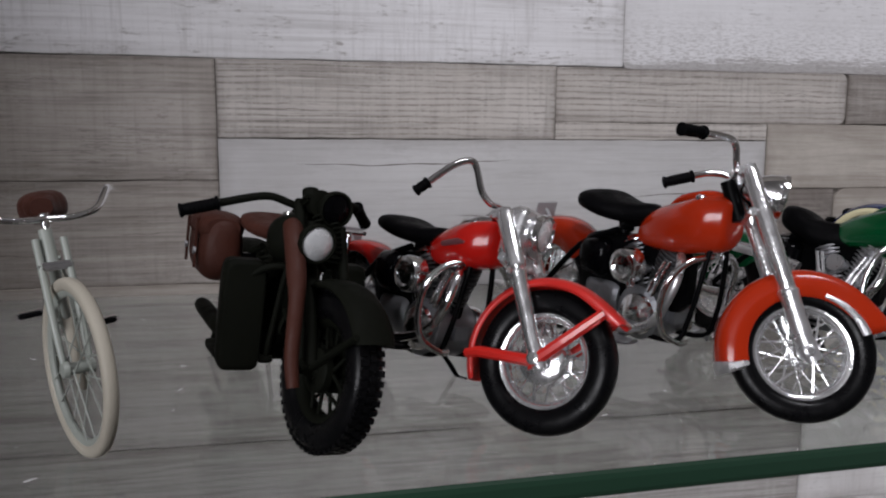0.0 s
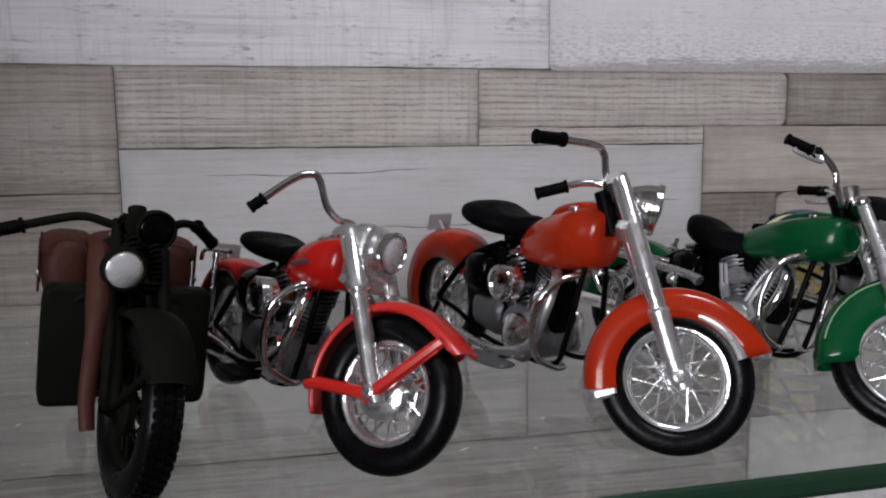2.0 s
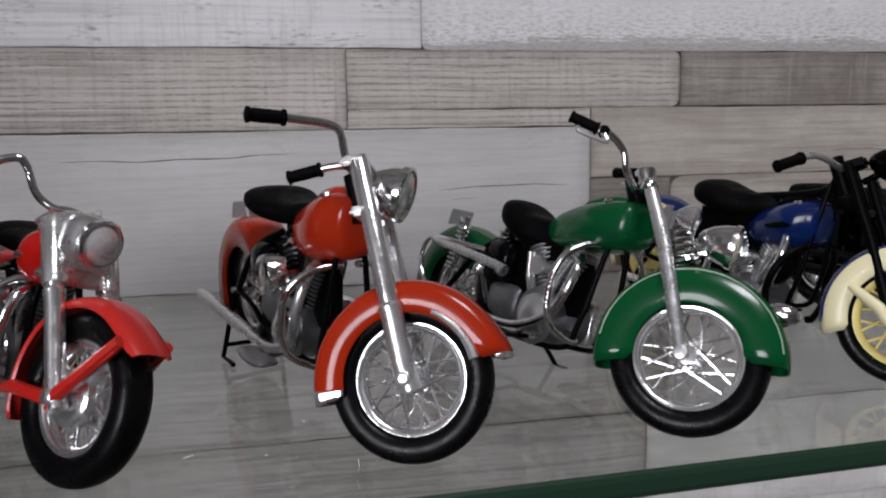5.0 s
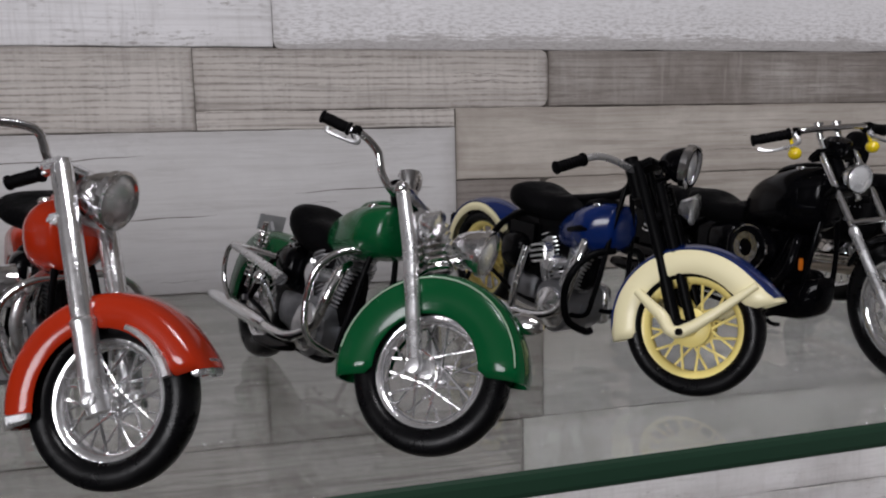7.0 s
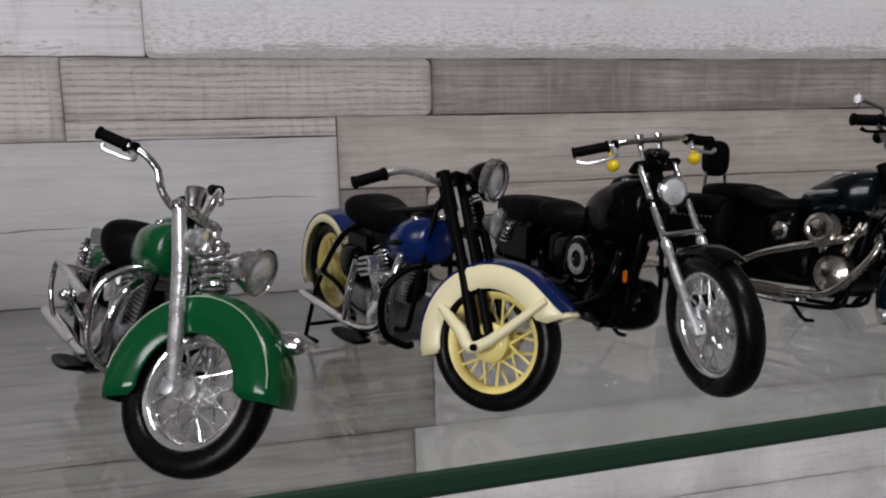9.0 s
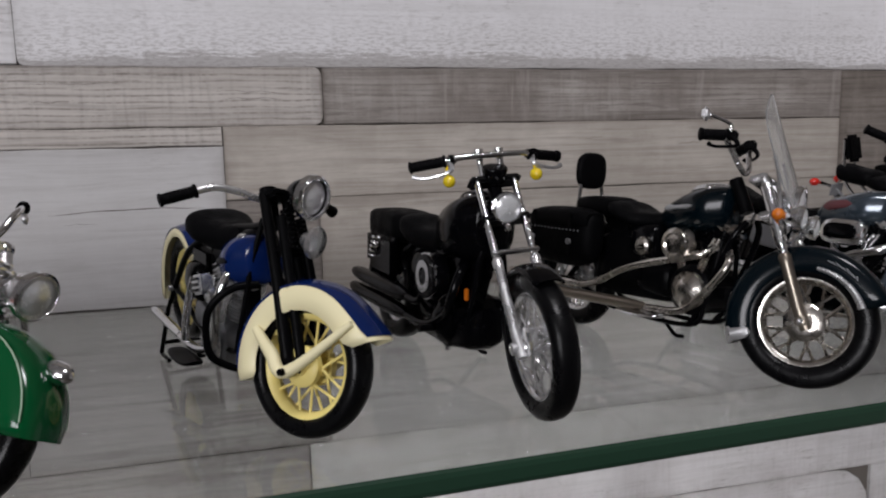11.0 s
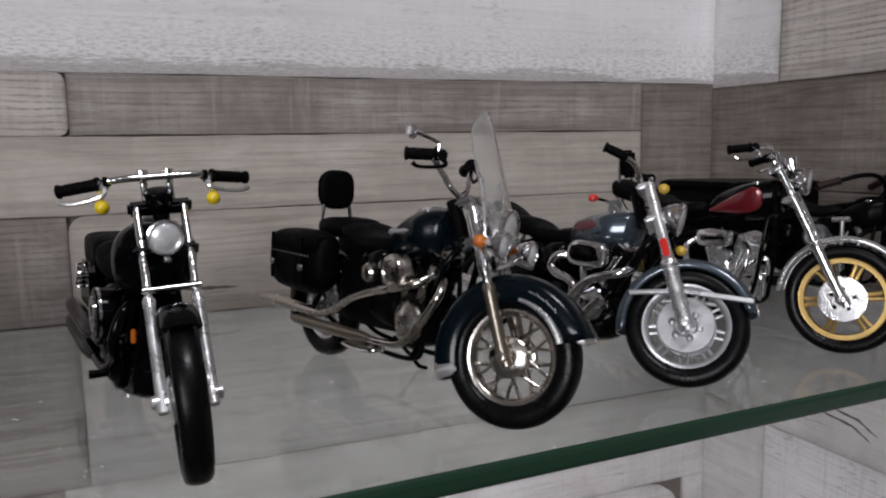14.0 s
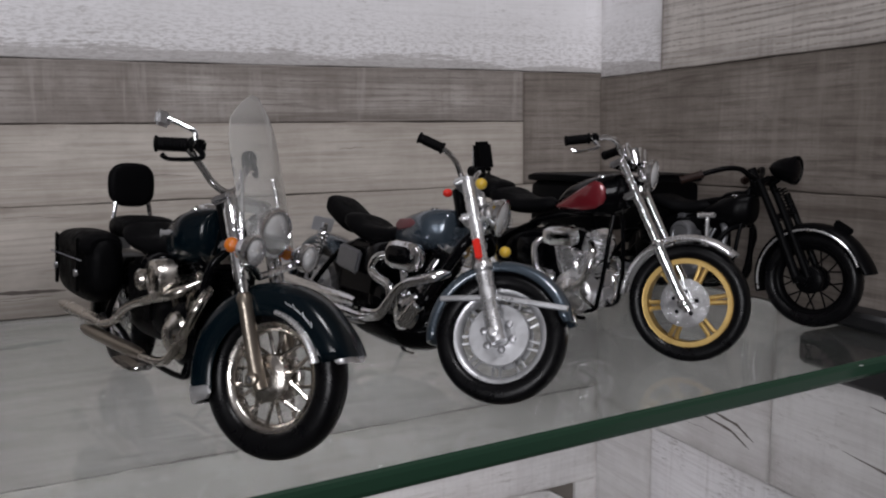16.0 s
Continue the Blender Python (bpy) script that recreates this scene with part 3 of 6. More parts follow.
def weather(m, scale, low, high, bump=0.0, size=0.0006):
    """Uneven gloss from dust and handling, and a slightly rough cast."""
    n = Nodes(m)
    f = n.noise(n.coords((scale, scale, scale)), 1.0, 5, 0.65)
    n.link(n.ramp(f, [(0.35, grey(low)), (0.68, grey(high))]), n.shader.inputs["Roughness"])
    if bump:
        n.bump(n.noise(n.coords((scale * 4, scale * 4, scale * 4)), 1.0, 3, 0.6), bump, size)


for m_, args in ((CHROME, (160, 0.05, 0.20, 0.25)), (BRIGHT, (220, 0.10, 0.28, 0.16)), (SATIN, (200, 0.20, 0.42, 0.12)), (NICKEL, (200, 0.12, 0.36, 0.15)), (CAST, (220, 0.28, 0.55, 0.3)),
                 (STEEL, (220, 0.3, 0.6, 0.3)), (IRON, (220, 0.3, 0.6, 0.3)), (RUBBER, (180, 0.24, 0.40, 0.1)), (LEATHER, (260, 0.42, 0.68, 0.25)), (RED, (70, 0.10, 0.24)), (ORANGE, (70, 0.10, 0.26)), (GREEN, (70, 0.12, 0.28)),
                 (BLUE, (70, 0.10, 0.24)), (CREAM, (120, 0.35, 0.6)), (IVORY, (120, 0.35, 0.6)), (OLIVE, (150, 0.5, 0.8, 0.15)), (TAN, (200, 0.5, 0.8, 0.3)), (SILVER, (180, 0.26, 0.5, 0.12)), (GOLD, (180, 0.3, 0.55, 0.1)),
                 (LENS, (300, 0.08, 0.35, 0.12)), (SLATE, (80, 0.18, 0.4)), (WHITE, (150, 0.5, 0.8, 0.1))):
    weather(m_, *args)


def smudge(m):
    """Faint wiping marks on glass."""
    n = Nodes(m)
    f = n.noise(n.coords((9, 26, 9)), 1.0, 6, 0.6, 1.5)
    n.link(n.ramp(f, [(0.48, grey(0.002)), (0.72, grey(0.07))]), n.shader.inputs["Roughness"])


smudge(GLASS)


class Bike:
    """A model motorcycle. x ahead from the rear axle, y to its left, z up, full size; the fork, front wheel and bars turn about the raked
    steering axis, and the whole leans on its stand."""

    def __init__(self, name, label, contact, heading, lean, steer, wb=1.5, rf=0.30, rr=0.30, rake=28, category="model motorcycle", group="model motorcycles on the shelf", size=1.0, lift=0.0):
        self.lift, self.wb, self.rf, self.rr, self.rake = lift, wb, rf, rr, radians(rake)
        top = Vector((wb - 0.05 - math.tan(self.rake) * 0.67, 0, rf + 0.67))
        axis = Vector((-math.sin(self.rake), 0, math.cos(self.rake)))
        self.steer = Matrix.Translation(top) @ Matrix.Rotation(radians(steer), 4, axis) @ Matrix.Translation(-top)
        lean_m = Matrix.Rotation(radians(-lean), 4, "X")
        turn = Matrix.Rotation(radians(heading), 4, "Z")
        def low(m, c, r, tw):
            """The lowest point of a tyre."""
            best = None
            for i in range(61):
                t = math.pi * (1 + i / 60)
                for j in range(17):
                    q = math.pi * (j / 8 - 1) / 2
                    p = m @ (Vector(c) + Vector((math.cos(t), 0, math.sin(t))) * (r - tw + tw * math.cos(q)) + Vector((0, tw * math.sin(q), 0)))
                    if best is None or p.z < best.z:
                        best = p
            return best

        m = turn @ lean_m
        pf = low(m @ self.steer, (wb, 0, rf), rf, 0.06)
        pr = low(m, (0, 0, rr), rr, 0.06)
        # pitch so that both tyres touch the glass, or the rear one hangs over its stand
        pitch = Matrix.Rotation(math.atan2(pf.z - pr.z + lift, wb), 4, "Y")
        m = turn @ pitch @ lean_m
        pf = low(m @ self.steer, (wb, 0, rf), rf, 0.06)
        self.body = Matrix.Scale(S * size, 4) @ Matrix.Translation(-pf) @ m
        self.root = tagged(new(name), label, category, group)
        self.root.location = (contact[0] / 1000, contact[1] / 1000, 0)

    def part(self, name, geo, mat, under=None, front=False, label="", sharp=38):
        if isinstance(front, str):
            label, front = front, False
        m = self.body @ self.steer if front else self.body
        return part(name, mesh(name, [m @ v for v in geo.v], geo.f, mat, True, sharp), under or self.root, label)


def coil(p, q, r, turns, wire):
    """A coil spring between two points."""
    p, q = Vector(p), Vector(q)
    d = (q - p).normalized()
    u = d.orthogonal().normalized()
    w = d.cross(u)
    n = turns * 10
    return Geo().tube([p + (q - p) * (i / n) + (u * math.cos(i * 0.628) + w * math.sin(i * 0.628)) * r for i in range(n + 1)], wire, 5)


def tyre_prof(r, h, w):
    """A rounded tyre section with a flat, grooved tread."""
    out = []
    for k in range(16):
        t = 2 * math.pi * k / 16
        c, s = math.cos(t), math.sin(t)
        out.append((w * math.copysign(abs(s) ** 0.8, s), r - h + h * math.copysign(abs(c) ** 0.75, c)))
    return out


def wheel(b, front, kind="spoke", mat=None, tw=0.062, rim=0.235, drum=0.085, n=24, knobs=False, spoke_r=0.0055, tyre=None):
    mat = mat or BRIGHT
    r = b.rf if front else b.rr
    c = Vector((b.wb if front else 0.0, 0, r))
    name = "front_wheel" if front else "rear_wheel"
    ax = (0, 1, 0)
    wide = tw * 0.62
    rimg = Geo().torus(c, ax, [(-wide, rim), (-wide, rim - 0.012), (-wide * 0.75, rim - 0.028), (-wide * 0.3, rim - 0.036), (wide * 0.3, rim - 0.036), (wide * 0.75, rim - 0.028), (wide, rim - 0.012), (wide, rim), (wide * 0.6, rim + 0.006), (-wide * 0.6, rim + 0.006)])
    w = b.part(name, rimg, mat, None, front)
    h = (r - rim + 0.012) / 2
    b.part("tyre", Geo().torus(c, ax, tyre_prof(r, h, tw), 72), tyre or RUBBER, w, front, "white rubber tyre" if tyre else "black rubber tyre")
    if knobs:
        g = Geo()
        for k in range(54):
            t = 2 * math.pi * k / 54
            for y in (-0.034, 0.0, 0.034):
                tt = t + (0.058 if y == 0 else 0)
                g.box(c + Vector((math.cos(tt), 0, math.sin(tt))) * (r - 0.001) + Vector((0, y, 0)), (0.016, 0.026, 0.022), 0, (0, -math.degrees(tt), 0))
        b.part("tread", g, RUBBER, w, front)
    hub = Geo().lathe([(-0.07, 0.02), (-0.068, 0.035), (-0.045, 0.04), (-0.042, 0.028), (0.042, 0.028), (0.045, 0.04), (0.068, 0.035), (0.07, 0.02)], c, ax, 20)
    b.part("hub", hub, mat, w, front)
    if kind == "spoke":
        g = Geo()
        for k in range(n):
            # laced in pairs that cross half-way out
            t, side, lead = 2 * math.pi * k / n, 1 if k % 4 < 2 else -1, 1.15 if k % 2 else -1.15
            p = c + Vector((math.cos(t + lead) * 0.046, side * 0.034, math.sin(t + lead) * 0.046))
            q = c + Vector((math.cos(t) * (rim - 0.026), side * 0.010, math.sin(t) * (rim - 0.026)))
            g.tube([p, q], [spoke_r, spoke_r], 6)
            g.ball(q, (spoke_r * 1.7, spoke_r * 1.7, spoke_r * 1.7), 4, 6)
        b.part("spokes", g, mat, w, front)
        if drum:
            d = Geo().lathe([(0.03, drum * 0.97), (0.032, drum), (0.062, drum), (0.066, drum * 0.93), (0.068, drum * 0.4), (0.074, drum * 0.36)], c, ax, 28)
            if drum > 0.08:
                d.lathe([(-0.03, drum), (-0.058, drum), (-0.066, drum * 0.9), (-0.07, drum * 0.45), (-0.08, drum * 0.4)], c, ax, 28)
            b.part("brake_drum", d, mat, w, front)
    elif kind == "cast":
        g = Geo().lathe([(-0.045, 0.145), (-0.05, 0.14), (-0.05, 0.06), (-0.056, 0.055), (0.056, 0.055), (0.05, 0.06), (0.05, 0.14), (0.045, 0.145)], c, ax, 40)
        b.part("disc", g, SILVER, w, front, "silver brake disc plate")
        g = Geo()
        for k in range(9):
            t = 2 * math.pi * k / 9
            d = Vector((math.cos(t), 0, math.sin(t)))
            for side in (-0.018, 0.018):
                e = Vector((-math.sin(t), 0, math.cos(t))) * side
                g.tube([c + d * 0.1 + e, c + d * (rim - 0.02) + e], 0.0075, 6)
        b.part("spokes", g, mat, w, front)
        g = Geo()
        for k in range(6):
            t = 2 * math.pi * k / 6
            g.lathe([(-0.04, 0.018), (-0.062, 0.018), (-0.066, 0.012)], c + Vector((math.cos(t) * 0.07, 0, math.sin(t) * 0.07)), ax, 10)
        b.part("bolts", g, STEEL, w, front)
    elif kind == "mag":
        g = Geo()
        for k in range(6):
            t = 2 * math.pi * k / 6 + 0.2
            d, e = Vector((math.cos(t), 0, math.sin(t))), Vector((-math.sin(t), 0, math.cos(t)))
            for s in (-1, 1):
                g.tube([c + d * 0.05 + e * s * 0.01, c + d * (rim - 0.05) + e * s * 0.016, c + d * (rim - 0.022) + e * s * 0.03], [0.013, 0.013, 0.016], 7)
        g.torus(c, ax, [(-0.045, rim - 0.012), (-0.045, rim - 0.034), (0.045, rim - 0.034), (0.045, rim - 0.012)])
        b.part("spokes", g, mat, w, front)
        d = Geo().torus(c + Vector((0, -0.075, 0)), ax, [(-0.005, 0.128), (-0.005, 0.04), (0.005, 0.04), (0.005, 0.128)], 40)
        for k in range(18):
            t = 2 * math.pi * k / 18
            for rr_ in (0.085, 0.11):
                d.lathe([(-0.004, 0.008), (-0.009, 0.007), (-0.009, 0.004), (-0.004, 0.003)], c + Vector((math.cos(t + rr_ * 9) * rr_, -0.075, math.sin(t + rr_ * 9) * rr_)), ax, 6)
        d.lathe([(-0.09, 0.022), (-0.084, 0.034), (-0.07, 0.05), (-0.06, 0.05)], c, ax, 20)
        dd = b.part("disc", d, BRIGHT, w, front, "drilled chrome brake disc")
        holes = Geo()
        for k in range(5):
            t = 2 * math.pi * k / 5 + 0.3
            holes.lathe([(-0.0045, 0.012), (-0.0065, 0.011)], c + Vector((math.cos(t) * 0.062, -0.075, math.sin(t) * 0.062)), ax, 10)
        b.part("disc_slots", holes, FRAME, w, front)
    return w


def edge_trim(b, a0, a1, r, half, mat, under, front=True, wire=0.008):
    """A thin bright bead along both lower edges of a mudguard."""
    c = Vector((b.wb, 0, b.rf)) if front else Vector((0, 0, b.rr))
    for s in (-1, 1):
        pts = [c + Vector((math.cos(a), 0, math.sin(a))) * r + Vector((0, s * half, 0)) for a in (radians(a0 + (a1 - a0) * k / 12) for k in range(13))]
        b.part("edge_trim", Geo().tube(pts, [wire * 1.6 - wire * 0.8 * k / 12 for k in range(13)], 8), mat, under, front)


def rake_at(b, z, fwd=0.0, y=0.0):
    """A point of the fork's line at a height."""
    return Vector((b.wb - math.tan(b.rake) * (z - b.rf) + fwd, y, z))


def fork(b, mat=None, half=0.105, top=1.0, r=0.026, slider=0.034, low=0.62, cover=None, sl_mat=None, clamp=None):
    mat = mat or CHROME
    for y in (-half, half):
        leg = b.part("fork_leg", Geo().tube([rake_at(b, low, 0, y), rake_at(b, top, 0, y)], r, 14), mat, None, True)
        g = Geo().tube([rake_at(b, b.rf - 0.035, 0.012, y), rake_at(b, b.rf + 0.01, 0.004, y), rake_at(b, b.rf + 0.06, 0, y), rake_at(b, low - 0.03, 0, y), rake_at(b, low, 0, y), rake_at(b, low + 0.015, 0, y)],
                       [slider * 0.9, slider * 1.05, slider, slider, slider * 1.12, r * 1.02], 16)
        g.lathe([(-0.02, 0.02), (-0.016, 0.026), (0.016, 0.026), (0.02, 0.02)], (b.wb, y * 1.22, b.rf), (0, 1, 0), 14)
        b.part("slider", g, sl_mat or mat, leg, True)
        if cover:
            b.part("cover", Geo().tube([rake_at(b, cover[0], 0, y), rake_at(b, cover[1] - 0.02, 0, y), rake_at(b, cover[1], 0, y)], [cover[2], cover[2], cover[2] * 0.7], 16), mat, leg, True)
    for z, name in ((top - 0.02, "triple_clamp"), (top - 0.19, "triple_clamp")):
        g = Geo()
        p = rake_at(b, z, -0.025)
        g.box(p, (0.09, half * 2 + 0.07, 0.035), 0.012, (0, -math.degrees(b.rake), 0))
        b.part(name, g, clamp or mat, None, True)
    b.part("axle", Geo().lathe([(-half * 1.45, 0.014), (half * 1.45, 0.014)], (b.wb, 0, b.rf), (0, 1, 0), 12), mat, None, True)


def springer(b, mat=None, half=0.09, top=0.98):
    mat = mat or FRAME
    for y in (-half, half):
        leg = b.part("fork_leg", Geo().tube([rake_at(b, b.rf - 0.02, -0.06, y), rake_at(b, 0.6, -0.035, y), rake_at(b, top, -0.03, y * 0.9)], [0.03, 0.026, 0.022], 12), mat, None, True)
        b.part("rocker", Geo().tube([rake_at(b, b.rf, 0.02, y * 1.1), rake_at(b, b.rf + 0.01, -0.07, y * 1.1)], 0.024, 10), mat, leg, True)
        b.part("spring_leg", Geo().tube([rake_at(b, b.rf + 0.02, 0.02, y), rake_at(b, top - 0.08, 0.045, y * 0.8)], 0.022, 12), mat, None, True)
        b.part("fork_spring", coil(rake_at(b, top - 0.20, 0.05, y * 0.45), rake_at(b, top - 0.05, 0.05, y * 0.45), 0.02, 8, 0.005), mat, None, True)
    for z in (top, top - 0.22):
        b.part("triple_clamp", Geo().box(rake_at(b, z, 0), (0.10, half * 2 + 0.01, 0.035), 0.012, (0, -math.degrees(b.rake), 0)), mat, None, True)
    b.part("axle", Geo().lathe([(-half * 1.5, 0.016), (half * 1.5, 0.016)], (b.wb, 0, b.rf), (0, 1, 0), 12), mat, None, True)


def bars(b, pts, mat=None, grip=LEATHER, r=0.0135, grip_len=0.13, grip_r=0.021, levers=False, lever_mat=None, mirrors=0, signals=None, sides=(1, -1), other=None, twist=0.0):
    """pts: half a handlebar, from the middle outwards to its left: offsets from the fork's top. twist: how far the bar is turned in its clamp."""
    mat = mat or CHROME
    o = rake_at(b, 1.0, -0.03)
    spin = Matrix.Translation(o) @ Matrix.Rotation(radians(twist), 4, Vector((-math.sin(b.rake), 0, math.cos(b.rake)))) @ Matrix.Translation(-o)
    right = [spin @ (o + Vector((x, -y, z))) for x, y, z in pts]
    left = [spin @ (o + Vector(p)) for p in ([pts[0]] + list(other) if other else pts)]
    path = right[::-1] + left[1:]
    hb = b.part("handlebar", Geo().tube(path, r, 12, 6), mat, None, True)
    for side in sides:
        e, q = (left[-1], left[-2]) if side > 0 else (right[-1], right[-2])
        d = (e - q).normalized()
        s = e - d * grip_len
        prof = [(0, grip_r * 0.9), (0.002, grip_r * 1.25), (0.012, grip_r * 1.25), (0.016, grip_r)]
        for i in range(7):
            h = 0.022 + i * (grip_len - 0.045) / 7
            prof += [(h, grip_r), (h + 0.003, grip_r * 1.07), (h + 0.007, grip_r * 1.07), (h + 0.01, grip_r)]
        g = Geo().lathe(prof + [(grip_len - 0.008, grip_r), (grip_len - 0.004, grip_r * 1.2), (grip_len + 0.004, grip_r * 1.2), (grip_len + 0.008, grip_r * 0.8)], s, d, 16)
        b.part("grip", g, grip, hb, True, "ribbed black rubber grip")
        if levers:
            f = Vector((0.05, 0, -0.052))
            b.part("lever", Geo().tube([s - d * 0.01, s - d * 0.015 + f * 0.7, s + d * 0.02 + f, s + d * 0.12 + f * 1.1, e + f * 0.8], [0.014, 0.012, 0.009, 0.008, 0.012], 8, 4), lever_mat or mat, hb, True)
            b.part("switch_box", Geo().box(s - d * 0.025, (0.045, 0.04, 0.05), 0.01), grip, hb, True)
        if mirrors and side in (mirrors if isinstance(mirrors, tuple) else (mirrors,)):
            tip = e - d * 0.03 + Vector((0.0, 0, 0.10))
            stalk = b.part("mirror_stalk", Geo().tube([s, s + d * 0.01 + Vector((0.015, 0, 0.05)), s + d * 0.05 + Vector((0.01, 0, 0.075)), tip], [0.012, 0.009, 0.009, 0.011], 8, 4), CHROME, hb, True)
            b.part("mirror", Geo().box(tip + d * 0.02, (0.03, 0.075, 0.06), 0.012), SATIN, stalk, True)
        if signals:
            p = s + d * 0.0 + Vector((0.03, 0, -0.092))
            b.part("turn_signal", Geo().ball(p, (0.034, 0.03, 0.03)).tube([p, p + Vector((-0.03, 0, 0.07))], 0.008, 8), signals, hb, True, "round yellow plastic turn signal")
    return hb


def headlamp(b, z=0.86, fwd=0.14, r=0.085, mat=None, deep=0.15, bracket=True, name="headlamp", lens=None, y=0.0):
    p = rake_at(b, z, fwd, y)
    mat = mat or CHROME
    shell = b.part(name, Geo().lathe([(-deep, r * 0.18), (-deep * 0.9, r * 0.42), (-deep * 0.65, r * 0.72), (-deep * 0.35, r * 0.92), (-0.012, r * 1.0), (-0.01, r * 1.08), (0.012, r * 1.08), (0.016, r * 0.96), (0.006, r * 0.9)], p, (1, 0, -0.06), 32), mat, None, True)
    b.part("lens", Geo().lathe([(0.004, r * 0.93), (0.012, r * 0.8), (0.02, r * 0.55), (0.024, r * 0.25), (0.025, 0.002)], p, (1, 0, -0.06), 28), lens or LENS, shell, True, "clear ribbed glass lens")
    if bracket:
        b.part("bracket", Geo().tube([p + Vector((-deep * 0.5, 0, -r * 0.5)), rake_at(b, z - 0.1, 0.0)], 0.016, 8), mat, shell, True)
    return shell


def tank(b, mat, x0=0.56, x1=1.04, top=0.93, bot=0.70, wide=0.15, nose=0.7, badge=None, console=True, hump=0.0, drop=0.06):
    m, l = (top + bot) / 2, x1 - x0
    secs = [(x0, 0, bot + 0.045 - 0.0, 0.018, 0.018), (x0 + 0.03 * l, 0, bot + 0.06, wide * 0.36, (top - bot) * 0.20), (x0 + 0.2 * l, 0, m - drop * 0.7, wide * 0.66, (top - bot) * 0.36), (x0 + 0.5 * l, 0, m - drop * 0.15, wide * 0.94, (top - bot) * 0.47),
            (x0 + 0.75 * l, 0, m + 0.008 + hump, wide, (top - bot) * 0.5), (x0 + 0.92 * l, 0, m + 0.02 + hump, wide * nose, (top - bot) * 0.45), (x0 + 0.985 * l, 0, m + 0.03 + hump, wide * nose * 0.72, (top - bot) * 0.33), (x1, 0, m + 0.035 + hump, 0.02, 0.02)]
    t = b.part("fuel_tank", Geo().loft(sweep(secs, 5), 28, 2.5), mat)
    if console:
        b.part("tank_console", Geo().loft(sweep([(x0 + 0.3 * l, 0, top - drop * 0.8 - 0.012, 0.012, 0.008), (x0 + 0.45 * l, 0, top - 0.012, 0.035, 0.02), (x0 + 0.72 * l, 0, top + 0.006 + hump, 0.045, 0.022), (x0 + 0.9 * l, 0, top + 0.004 + hump, 0.02, 0.012)], 4), 16), CHROME if console is True else console, t)
    for y in (-0.07, 0.07):
        b.part("filler_cap", Geo().lathe([(0, 0.022), (0.012, 0.024), (0.02, 0.018)], (x0 + 0.72 * l, y, top - 0.014 + hump), (0, y * 1.5, 1), 16), CHROME, t)
    if badge:
        for s in (-1, 1):
            b.part("badge", Geo().loft([(x0 + 0.42 * l, s * wide * 0.9, m - 0.01, 0.006, 0.006), (x0 + 0.46 * l, s * wide * 0.96, m - 0.01, 0.007, 0.012), (x0 + 0.68 * l, s * wide * 1.01, m + 0.01, 0.007, 0.016), (x0 + 0.78 * l, s * wide * 1.0, m + 0.012, 0.006, 0.006)], 12), badge, t)
    return t


def saddle(b, x0=0.08, x1=0.56, z=0.80, wide=0.165, mat=LEATHER, thick=0.05, post=True, kick=0.02, springs=False):
    l = x1 - x0
    secs = [(x0, 0, z + kick, wide * 0.35, thick * 0.35), (x0 + 0.04 * l, 0, z + kick, wide * 0.78, thick * 0.8), (x0 + 0.2 * l, 0, z + kick * 0.6, wide, thick), (x0 + 0.42 * l, 0, z - 0.012, wide * 0.93, thick * 0.95), (x0 + 0.65 * l, 0, z - 0.02, wide * 0.6, thick * 0.9), (x0 + 0.88 * l, 0, z - 0.006, wide * 0.34, thick * 0.75), (x1, 0, z - 0.002, wide * 0.15, thick * 0.3)]
    s = b.part("seat", Geo().loft(sweep(secs, 5), 24, 2.6), mat)
    if post:
        b.part("seat_post", Geo().tube([(x0 + 0.45 * l, 0, z - 0.03), (x0 + 0.55 * l, 0, 0.52)], 0.022, 10), FRAME)
        b.part("seat_bracket", Geo().tube([(x0 + 0.9 * l, 0, z - 0.04), (x1 + 0.04, 0, 0.72)], 0.018, 8), FRAME)
    if springs:
        for y in (-0.09, 0.09):
            b.part("seat_spring", coil((x0 + 0.05, y, z - 0.26), (x0 + 0.05, y, z - 0.04), 0.027, 9, 0.007), CHROME)
    return s


def finned(p, d, r, n, pitch):
    prof = [(0, r * 0.8)]
    for k in range(n):
        h = k * pitch
        prof += [(h + 0.1 * pitch, r * 0.8), (h + 0.2 * pitch, r), (h + 0.55 * pitch, r), (h + 0.65 * pitch, r * 0.8)]
    prof.append((n * pitch, r * 0.8))
    return Geo().lathe(prof, p, d, 22)


